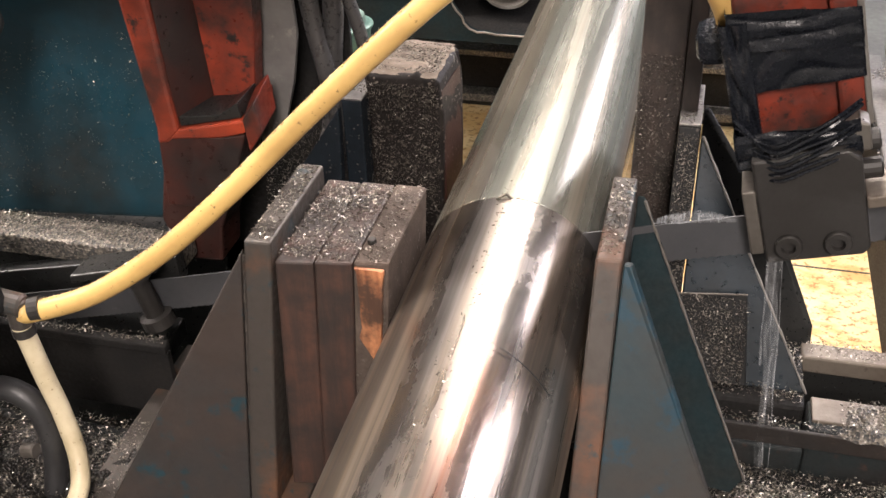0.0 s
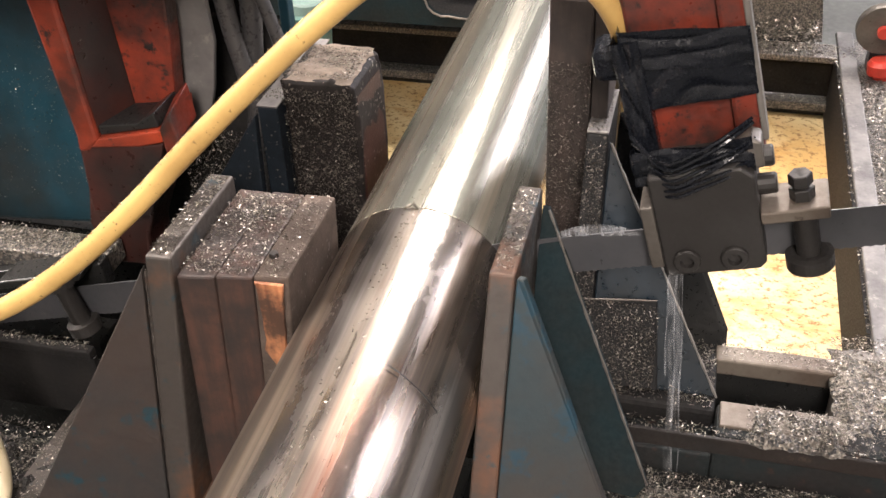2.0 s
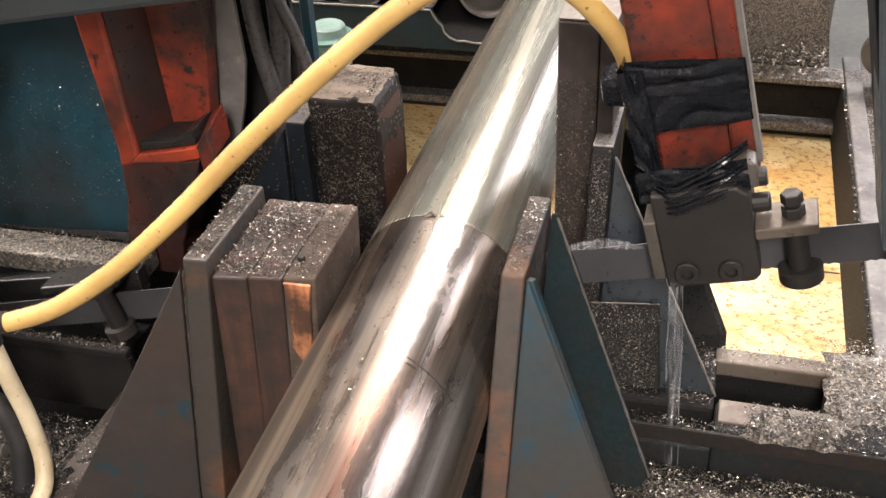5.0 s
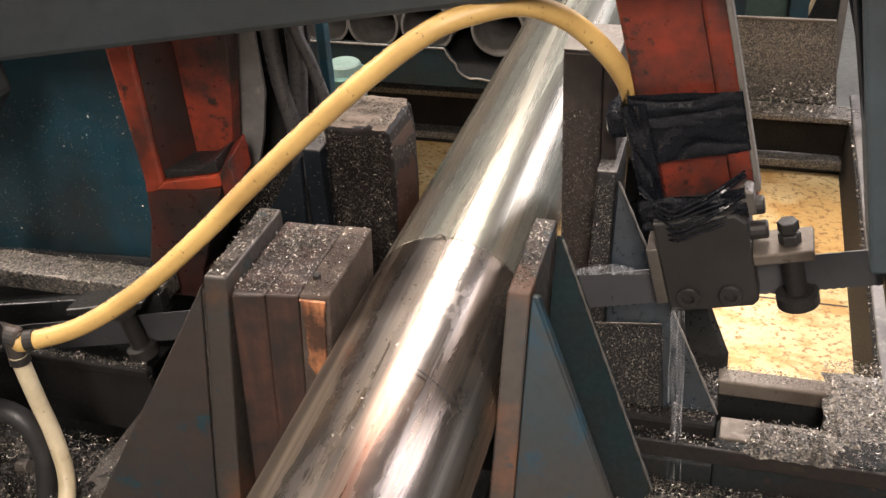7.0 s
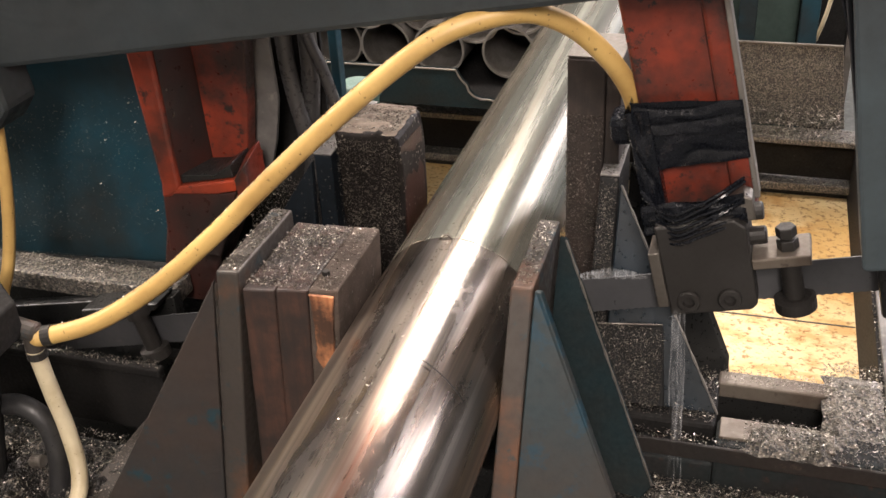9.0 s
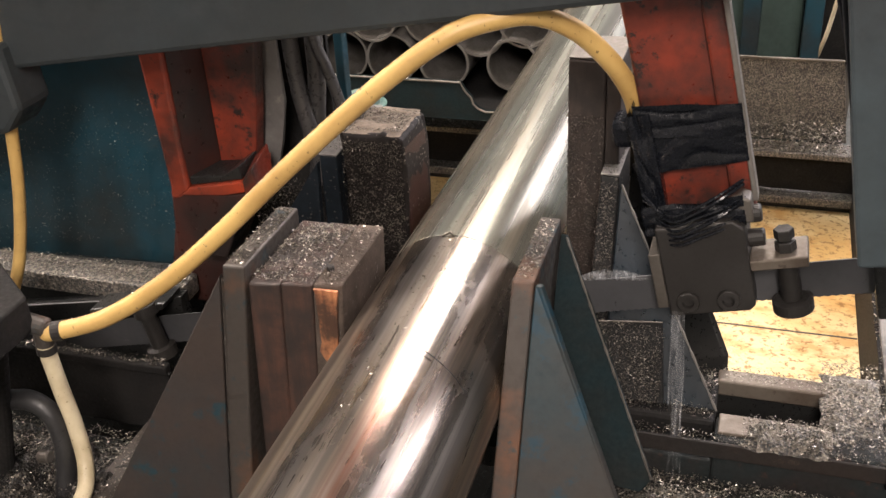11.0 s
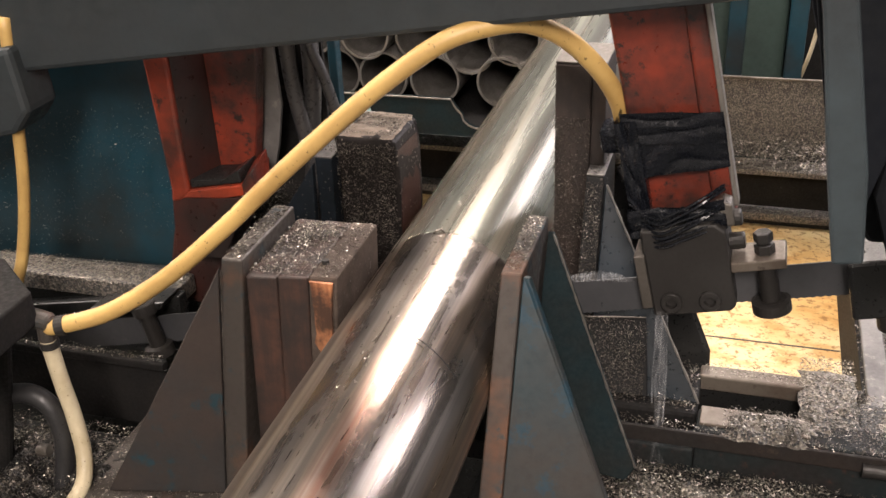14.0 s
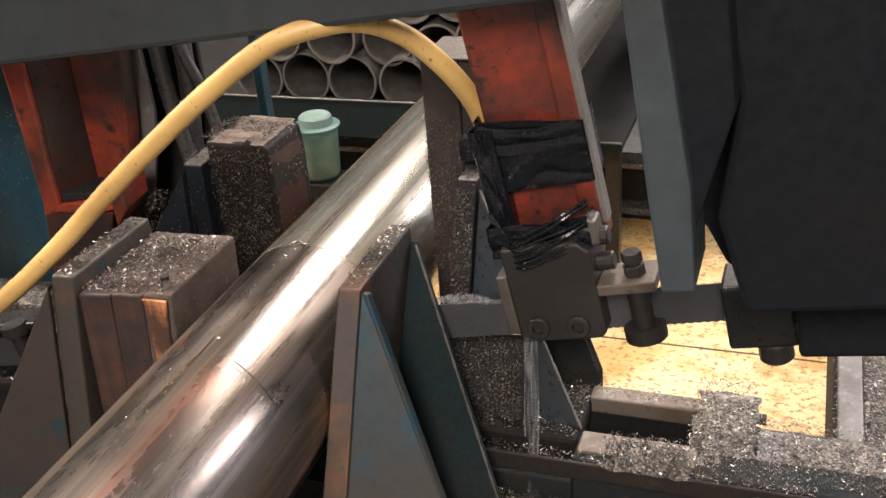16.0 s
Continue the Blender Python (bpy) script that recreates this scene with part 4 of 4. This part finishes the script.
RUN = [(-3.62, -1.42, 0.02), (-3.54, -1.4, 0.01), (-3.07, -1.25, 0.13), (-2.5, -1.11, 0.48), (-1.94, -0.96, 0.95), (-1.4, -0.82, 1.46), (-0.9, -0.67, 1.91),
       (-0.43, -0.52, 2.30), (0.01, -0.38, 2.60), (0.35, -0.23, 2.70), (0.64, -0.08, 2.70), (0.93, 0.06, 2.55), (1.19, 0.18, 2.27), (1.35, 0.3, 1.97), (1.41, 0.40, 1.70)]


def hoses():
    run = RUN
    part("tube", tube(run, 0.083, 20, 10), YELLOW, HOSE, "", True)
    part("drain_hose", tube([(-3.66, -1.42, -0.14), (-3.65, -1.42, -0.29), (-3.60, -1.44, -0.64), (-3.53, -1.47, -1.0), (-3.42, -1.60, -1.38), (-3.36, -1.85, -1.58), (-3.40, -2.4, -1.66)], 0.078, 16, 8), CREAM, HEAD, "grimy cream drain hose", True)
    part("feed_hose", tube([(-4.25, -0.3, 2.6), (-4.38, -0.3, 1.55), (-4.5, -0.3, 0.8), (-4.66, -0.35, 0.1), (-4.75, -0.5, -0.3)], 0.062, 14, 8), YELLOW, HEAD, "thin yellow feed hose", True)
    valve = part("valve", joined(rod((-3.86, -1.42, 0.10), (-3.58, -1.42, 0.05), 0.095, 16, 0.02), rod((-3.66, -1.42, -0.16), (-3.64, -1.42, 0.13), 0.085, 16, 0.03)), RUST_EDGE, HEAD, "grimy metal valve tee")
    part("hose_clip", joined(rod((-3.655, -1.42, -0.22), (-3.655, -1.42, -0.15), 0.092, 16), rod((-3.54, -1.4, 0.01), (-3.46, -1.375, 0.02), 0.096, 16)), DARK_STEEL, valve)
    top = [(-3.68, -1.46), (-4.35, -0.95), (-6.0, -0.9), (-6.0, -2.6), (-3.66, -2.6)]
    part("valve_box", solid([(x, y, 0.40) for x, y in top] + [(x, y, 0.05) for x, y in top], [(0, 1, 2, 3, 4), (5, 6, 7, 8, 9)] + [(i, (i + 1) % 5, 5 + (i + 1) % 5, 5 + i) for i in range(5)], 0.025), GRIME, HEAD, "oily black valve box")
    part("support_tube", rod((-3.99, -1.6, 0.05), (-4.5, -1.6, -2.07), 0.085, 16), GRIME, HEAD)
    part("black_hose", tube([(-4.7, -1.6, -0.9), (-4.19, -1.5, -0.8), (-3.92, -1.5, -0.77), (-3.74, -1.5, -0.90), (-3.67, -1.52, -1.18), (-3.68, -1.56, -1.45), (-3.70, -1.66, -1.74)], 0.10, 16, 8), RUBBER, HEAD, "thick black rubber hose", True)
    part("hose_ferrule", rod((-4.03, -1.5, -1.46), (-3.90, -1.5, -1.44), 0.065, 14, 0.01), STEEL, HEAD, "bright hose ferrule")


part("saw_blade", blade(), BLADE, HEAD, "bright steel band saw blade")
right_guide()
tape()
left_guide()
frame_parts()
hoses()


# ---- coolant running off the guide ----
def streams():
    ob = thing("coolant_stream", PIVOT, "thin streams of coolant falling from the guide", "water")
    rng = random.Random(8)
    for k, (dx, r, n) in enumerate(((0.0, 0.008, 4), (0.035, 0.034, 9), (0.06, 0.009, 7), (0.085, 0.026, 6), (0.11, 0.006, 9))):
        pts = [(1.83 + dx + 0.012 * j + 0.006 * math.sin(2 * j + k), -0.18 - 0.05 * min(j, 7), 0.22 - 0.3 * j) for j in range(n)]
        part("trickle", tube(pts, lambda s, r=r, k=k: r * (0.85 + 0.3 * math.sin(9 * s + k)), 10, 6), MIST if r > 0.02 else MILK, ob, "", True)
    return ob


STREAM = streams()


def spray():
    """The milky fan of coolant thrown over the blade beside the guide."""
    bm = bmesh.new()
    rows = []
    for j in range(5):
        s = j / 4
        row = []
        for i in range(13):
            r = i / 12
            x = 1.0 + 0.62 * r
            row.append(bm.verts.new((x, -0.02 - 0.03 * s, 0.315 + 0.13 * math.sin(math.pi * (0.15 + 0.75 * r)) * s + 0.07 * r + 0.01 * noise.noise(Vector((x * 9, s * 4, 0))))))
        rows.append(row)
    for a, b in zip(rows, rows[1:]):
        for i in range(12):
            bm.faces.new((a[i], a[i + 1], b[i + 1], b[i]))
    bmesh.ops.solidify(bm, geom=bm.faces, thickness=0.008)
    return part("spray_fan", bm, SPRAY, STREAM, "milky spray fan", True)


spray()


# ---- cables and plate behind the red arm ----
def cables():
    plate = thing("guard_plate", (-2.5, 1.3, 0.2), "scuffed grey sheet metal guard plate", "guard plate")
    part("sheet", prism([(-2.56, 2.9), (-2.25, 2.9), (-2.30, 1.9), (-2.28, 1.3), (-2.36, 0.85), (-2.52, 0.3), (-2.60, 0.15), (-2.75, 0.15), (-2.75, 0.6), (-2.62, 1.2)], 1.22, 1.28, 0.01), SCUFFED, plate)
    part("flap", slab([(-2.12, 1.22, 0.42), (-2.26, 1.22, 0.10), (-2.46, 1.2, -0.22), (-2.34, 1.2, -0.25), (-2.08, 1.22, 0.20)], 0.03), SCUFFED, plate, "bent pale flap")
    runs = (([(-2.26, 2.9), (-2.24, 1.95), (-2.21, 1.45), (-2.13, 0.95), (-2.05, 0.49), (-2.0, 0.0), (-2.1, -1.5)], 0.085, 1.42),
            ([(-2.04, 2.9), (-2.04, 1.95), (-2.05, 1.45), (-2.10, 0.98), (-2.13, 0.5), (-2.2, 0.0), (-2.3, -1.5)], 0.095, 1.56),
            ([(-2.10, 2.9), (-1.99, 1.97), (-1.86, 1.58), (-1.75, 1.17), (-1.70, 0.75), (-1.75, 0.0), (-1.9, -1.5)], 0.06, 1.44))
    for pts, r, y in runs:
        c = part("power_cable", tube([(x, y, z) for x, z in pts], r, 14, 8), CABLE, None, "", True)
        tagged(c, "thick dusty black rubber power cable", "cable", "cables behind the arm")


cables()


# ---- coolant tray and frame behind the saw ----
def tray():
    ob = thing("coolant_tray", (0, 11, -10), "steel coolant tray under the saw, edges caked with chips", "coolant tray")
    part("floor_sheet", box(-12, 4.62, 5.5, 15.6, -6.75, -6.65, 0), STEEL, ob)
    part("side_wall", box(4.60, 4.72, 5.0, 15.6, -6.65, -4.93, 0.02), GRIME, ob, "side wall caked with grime")
    part("side_rail", box(4.66, 5.02, 4.0, 16.4, -4.98, -4.86, 0.03), SCUFFED, ob, "pale flat side rail")
    part("back_rail", box(-12, 4.64, 15.0, 15.7, -5.0, -4.85, 0.03), CRUST_LIGHT, ob, "back rail strewn with chips")
    part("back_web", box(-12, 4.64, 15.3, 15.5, -5.9, -5.0, 0), GRIME, ob)
    part("back_ledge", box(-12, 4.64, 15.1, 15.7, -6.2, -6.0, 0.03), CRUST_LIGHT, ob)
    part("back_skirt", box(-12, 4.64, 15.35, 15.6, -6.66, -6.2, 0), OILY, ob)
    part("divider", box(-12, 4.59, 10.0, 10.04, -6.66, -6.39, 0), RUST_EDGE, ob)
    for x in (-11.5, 4.6):
        for y in (6, 15):
            part("leg", box(x, x + 0.3, y, y + 0.3, -10, -6.76, 0.02), OILY, ob)
    pool = part("coolant", box(-11.9, 4.60, 5.6, 15.34, -6.6, -6.4, 0), COOLANT)
    tagged(pool, "milky yellow coolant with floating rust scum", "coolant", kind="structure")


tray()


def backdrop_panel():
    p = thing("splash_panel", (3, 15.9, -4.9), "grey splash panel caked with fine chips", "splash panel")
    part("sheet", slab([(1.0, 15.75, -4.86), (4.35, 15.75, -4.86), (4.05, 15.6, -2.85), (1.0, 15.6, -2.85)], -0.06), CRUST_LIGHT, p)
    part("rim", box(1.0, 4.05, 15.52, 15.6, -2.88, -2.82, 0.01), STEEL, p, "bare top rim")


backdrop_panel()


def torn_sheet():
    pts = [(-12, -2.24), (-3.46, -2.24), (-3.40, -2.36), (-3.34, -2.45), (-3.24, -2.55), (-3.20, -2.68), (-3.10, -2.78), (-2.95, -2.84), (-2.80, -2.83), (-2.6, -2.86), (-2.2, -2.86), (0.6, -2.86), (0.6, -3.04), (-12, -3.04)]
    s = thing("cradle_plate", (-5, 11.4, -10), "dark green torn steel plate holding the tube stack", "steel plate")
    part("plate", prism(pts, 11.3, 11.42, 0.0), DARK_TEAL, s)
    part("cut_edge", tube([(x, 11.29, z) for x, z in pts[:12]], 0.022, 6, 1), WHITE_STEEL, s, "bright flame-cut edge")
    part("shelf", box(-12, 0.6, 11.43, 24.7, -3.04, -2.9, 0.02), GRIME, s)
    part("shelf", box(-12, 0.6, 24.8, 26.4, -3.04, -2.9, 0.02), OILY, s)
    # Added black sheet that makes the shade in and between the tubes.
    part("dark_backing", box(-12, -0.92, 26.1, 26.3, -2.9, 1.2, 0.02), GRIME, s, "dark sheet added for the shade behind the tubes")
    for x in (-11.5, 0.1):
        for y in (12.2, 25.6):
            part("leg", box(x, x + 0.3, y, y + 0.3, -10, -3.05, 0.02), OILY, s)


torn_sheet()


def tube_stack():
    R = 0.55
    first = None
    spots = [(-7.35, -2.08), (-6.26, -2.06), (-5.17, -2.08), (-4.02, -2.10), (-2.53, -2.06), (-6.75, -1.12), (-5.50, -1.14), (-4.34, -1.22), (-3.26, -1.40), (-2.28, -1.15),
             (-6.1, -0.18), (-4.9, -0.18), (-3.75, -0.3), (-2.75, -0.22), (-1.7, -0.3)]
    for k, (x, z) in enumerate(spots):
        m = at(x - 0.0, 12, z)
        if first is None:
            bm = bmesh.new()
            rings = []
            for r, y in ((R, 0.0), (R, 14.0), (R - 0.05, 14.0), (R - 0.05, 0.0)):
                rings.append([bm.verts.new((r * math.cos(2 * math.pi * i / 40), y, r * math.sin(2 * math.pi * i / 40))) for i in range(40)])
            for a, b in zip(rings, rings[1:] + rings[:1]):
                for i in range(40):
                    bm.faces.new((a[i], a[(i + 1) % 40], b[(i + 1) % 40], b[i]))
            first = part("steel_tube", bm, TUBE_STEEL)
            for v in first.data.vertices:
                v.co.z -= AXIS
            first.location = m
            tagged(first, "plain grey steel tube lying in a stack", "steel tube", "stacked steel tubes")
        else:
            o = new("steel_tube", first.data)
            o.location = at(x, 12 + 0.25 * noise.noise(Vector((k * 3.1, 0, 0))), z)
            tagged(o, "plain grey steel tube lying in a stack", "steel tube", "stacked steel tubes")


tube_stack()


def background_things():
    g = thing("oil_cup", (-4.9, 9.6, -3.2), "pale green oil cup with flat pale lid", "oil cup")
    part("cup", ringed([(0, 0.30), (0.1, 0.36), (0.85, 0.40), (1.0, 0.42)], (-4.9, 9.6, -3.2), (-4.9, 9.6, -2.16), 28), DARK_TEAL_LIGHT, g, "", True)
    part("rim", ringed([(0, 0.42), (0.3, 0.46), (0.7, 0.46), (1.0, 0.40)], (-4.9, 9.6, -2.18), (-4.9, 9.6, -2.10), 28), DARK_TEAL_LIGHT, g)
    part("lid", ringed([(0, 0.34), (0.8, 0.31), (1.0, 0.27)], (-4.9, 9.6, -2.10), (-4.9, 9.6, -1.92), 28), LID_GREEN, g, "pale flat lid")
    part("stand", box(-5.3, -4.5, 9.2, 10.0, -9.99, -3.2, 0.02), OILY, g)
    tagged(part("frame_post", box(-3.40, -3.27, 5.1, 5.3, -10, 6, 0.02), TEAL), "dark blue upright steel frame post", "post")
    for x in (1.75, 3.15):
        tagged(part("frame_post", box(x, x + 0.42, 17.4, 17.8, -10, 4, 0.03), TEAL), "dark blue upright steel frame post", "post", "posts behind the panel")
    cab = thing("machine_cabinet", (2.1, 19, -10), "dim green-grey painted cabinet behind the posts", "cabinet")
    part("body", box(0.9, 3.15, 18.6, 19.6, -10, 1.6, 0.05), CABINET, cab)
    part("side_body", box(3.17, 4.3, 18.5, 19.6, -10, 1.6, 0.05), GRIME, cab, "black side section")
    part("trim_strip", box(4.31, 4.5, 18.45, 19.6, -10, 1.6, 0.02), WHITE_STEEL, cab, "bare bright corner strip")
    for p, q in (((0.35, 15.45, -4.8), (1.05, 15.35, -3.5)), ((0.91, 15.2, -4.84), (0.97, 15.5, -3.75))):
        stick = part("wood_stick", rod(p, q, 0.03, 8), CREAM)
        tagged(stick, "thin pale stick leaning behind the rail", "stick", "sticks behind the rail")
    c = part("wire", tube([(3.62, 17.5, 3.5), (3.75, 17.4, 1.6), (3.95, 17.3, 0.2), (3.9, 17.2, -1.2), (3.72, 17.3, -2.6), (3.55, 17.5, -3.4)], 0.05, 8, 8), CREAM, None, "", True)
    tagged(c, "thin cream electric wire hanging down", "wire")
    r = thing("hose_reel", (5.4, 14.8, -6), "red hose reel beside the tray", "hose reel")
    part("disc", ringed([(0, 0.5), (0.2, 0.52), (0.8, 0.52), (1, 0.48)], (5.35, 14.7, -4.05), (5.35, 14.95, -4.05), 28), STEEL, r)
    part("hub", ringed([(0, 0.24), (0.3, 0.24), (0.35, 0.12), (1, 0.12)], (5.35, 14.82, -4.05), (5.35, 14.55, -4.05), 24), RED_PLASTIC, r, "red hub")
    part("drum", ringed([(0, 0.2), (0.1, 0.27), (0.3, 0.27), (0.35, 0.22), (0.6, 0.22), (0.65, 0.27), (0.9, 0.27), (1, 0.2)], (5.52, 14.6, -5.45), (5.42, 14.6, -4.62), 20), RED_PLASTIC, r, "red grooved drum")
    part("stand", box(5.2, 5.6, 14.8, 15.2, -10, -4.6, 0.02), OILY, r)


CABINET = worn("green_grey_cabinet_paint", (0.05, 0.085, 0.072), (0.03, 0.05, 0.043), (0.09, 0.11, 0.10), 0.6, scale=5)
DARK_TEAL_LIGHT = worn("pale_green_paint", (0.10, 0.20, 0.17), (0.05, 0.10, 0.09), (0.2, 0.22, 0.2), 0.45)
LID_GREEN = worn("faded_green_paint", (0.17, 0.25, 0.22), (0.11, 0.17, 0.15), (0.2, 0.22, 0.2), 0.5)
RED_PLASTIC = worn("red_plastic", (0.62, 0.05, 0.03), (0.4, 0.05, 0.03), (0.2, 0.03, 0.02), 0.4)
background_things()


# ---- chips ----
CH = "heaps of bright curly metal chips"
tagged(part("chip_heap", mound(2.50, 3.24, -0.47, -0.06, -0.88, 0.13, 2, 60, 34), CRUST_LIGHT, None, "", True), CH, "metal chips", kind="stuff")
tagged(part("chip_heap", mound(3.18, 3.70, -0.42, 0.86, -0.91, 0.11, 3, 40, 80), CRUST_LIGHT, None, "", True), CH, "metal chips", kind="stuff")
tagged(part("chip_heap", mound(3.6, 7.4, -0.33, 0.48, -0.96, 0.10, 4, 160, 50), CRUST_LIGHT, None, "", True), CH, "metal chips", kind="stuff")
tagged(part("chip_heap", mound(1.46, 5.2, -1.8, -0.56, -1.36, 0.27, 5, 90, 34), CRUST, None, "", True), CH, "metal chips", kind="stuff")
tagged(part("chip_heap", mound(-6.0, -1.9, -2.6, -0.78, -1.77, 0.26, 6, 130, 60), CRUST_OILY, None, "", True), CH, "metal chips", kind="stuff")
chips("metal_chips", "bright chips on the saw bed", [((2.50, -0.46, -0.80), (0.74, 0, 0), (0, 0.33, 0)), ((2.55, -0.44, -0.78), (0.69, 0, 0), (0, 0.28, 0)), ((3.16, -0.42, -0.80), (0.5, 0, 0), (0, 1.28, 0)), ((3.6, -0.33, -0.88), (3.6, 0, 0), (0, 0.8, 0)), ((1.5, -1.7, -1.21), (3.6, 0, 0), (0, 1.1, 0)), ((1.55, -1.2, -1.17), (1.9, 0, 0), (0, 0.58, 0)), ((1.0, -0.13, -0.898), (1.25, 0, 0), (0, 0.78, 0)), ((2.3, 0.46, -0.876), (1, 0, 0), (0, 0.2, 0)), ((1.2, -0.45, -0.89), (3.0, 0, 0), (0, 0.1, 0.01))], 42000, 0.027, 0.05, 11)
chips("metal_chips", "bright chips on the left shelf and ledges", [((-6, -2.6, -1.62), (4.0, 0, 0), (0, 1.8, 0)), ((-7, 0.32, -0.49), (3.7, 0, 0), (0, 0.29, 0)), ((-7, -0.44, -0.99), (3.82, 0, 0), (0, 0.09, 0))], 26000, 0.030, 0.05, 12)
chips("metal_chips", "bright chips on the packing block top", [((-1.62, -1.13, 0.652), (0.8, 0.08, 0), (0, 1.05, 0)), ((-1.82, -1.15, 0.803), (0.18, 0, 0), (0, 1.05, 0)), ((0.62, -0.88, 0.822), (0.16, 0, 0), (0, 1.0, 0))], 4200, 0.03, 0.02, 13)
chips("metal_chips", "chips stuck to the far blocks and jaws", [((-1.76, 0.985, -1.2), (0.8, 0, 0), (0, 0, 2.25)), ((-1.70, 1.06, 1.126), (0.70, 0, 0), (0, 0.6, 0)), ((0.69, 0.955, -0.8), (0.34, 0, 0), (0, 0, 2.3)), ((1.05, 0.77, 1.022), (0.15, 0, 0), (0, 0.7, 0)), ((1.04, -0.04, -0.86), (0.17, 0, 0), (0, 0.76, 1.82)), ((-1.93, 1.0, 0.868), (0.14, 0, 0), (0, 1.1, 0)), ((-2.6, 0.82, -0.6), (0.8, 0, 0), (0, 0.14, 1.2)), ((1.10, -0.07, -0.86), (0.65, 0.0, 0), (0, 0.29, 0.66))], 36000, 0.022, 0.006, 14, CHIP_DULL)
chips("metal_chips", "stray wet chips on the bar", [((-0.24, -3.0, 0.642), (0.16, 0, 0.008), (0.03, 3.9, 0.05)), ((-0.20, -2.6, 0.648), (0.05, 0, 0.002), (0.02, 2.5, 0.03))], 330, 0.032, 0.008, 21)
chips("metal_chips", "fine chips on the tray frame", [((-9, 15.0, -4.84), (14, 0, 0), (0, 0.6, 0)), ((-9, 15.1, -5.99), (14, 0, 0), (0, 0.5, 0)), ((1.05, 15.05, -4.84), (3.2, 0, 0), (0, 0.6, 0.55)), ((1.05, 15.05, -4.84), (3.2, 0, 0), (0, 0.62, 0.4)), ((4.60, 5.5, -4.925), (0.07, 0, 0), (0, 10, 0)), ((5.05, 5, -4.99), (1.2, 0, 0), (0, 10, 0))], 14000, 0.075, 0.03, 15)
chips("metal_chips", "stray chips on the teal housing", [((-6.5, 0.845, -0.7), (3.0, 0, 0.55), (0, 0, 1.6))], 2600, 0.022, 0.0, 16)
def hose_dust():
    rng = random.Random(31)
    line = spline(RUN[1:9], 30)
    bm = bmesh.new()
    for _ in range(1300):
        c = rng.choice(line)
        a = rng.gauss(0, 0.5)
        p = c + 0.084 * Vector((math.sin(a) * 0.6 - 0.45, math.sin(a), 0.85 * math.cos(a))).normalized()
        r = rng.uniform(0.005, 0.012)
        vs = [bm.verts.new(p + r * Vector((rng.uniform(-1, 1), rng.uniform(-1, 1), rng.uniform(-1, 1)))) for _ in range(4)]
        for f in ((0, 1, 2), (0, 2, 3), (0, 3, 1), (1, 3, 2)):
            bm.faces.new([vs[i] for i in f])
    part("hose_dust", bm, CHIP, HOSE, "specks of chips on the hose")


hose_dust()
tagged(part("floor_plate", box(5.03, 9, 4.0, 16.4, -5.4, -5.0, 0.03), CRUST), "chip-strewn steel deck plate beside the tray", "deck plate")


# ---- motion ----
def motions():
    swing = ((0.0, -2.4), (2.0, -2.15), (4.0, -1.74), (6.5, -1.16), (9.0, -0.66), (11.5, -0.17), (12.5, 0.0), (14.0, 0.33), (15.0, 0.58), (16.0, 1.0))
    place = at(*PIVOT)
    for ob, share in ((HEAD, 1.0), (STREAM, 1.0), (HOSE, 0.7)):
        walk(ob, [(t, Matrix.Translation(place) @ pose(0, 0, 0, 0, a * share, 0)) for t, a in swing])


motions()
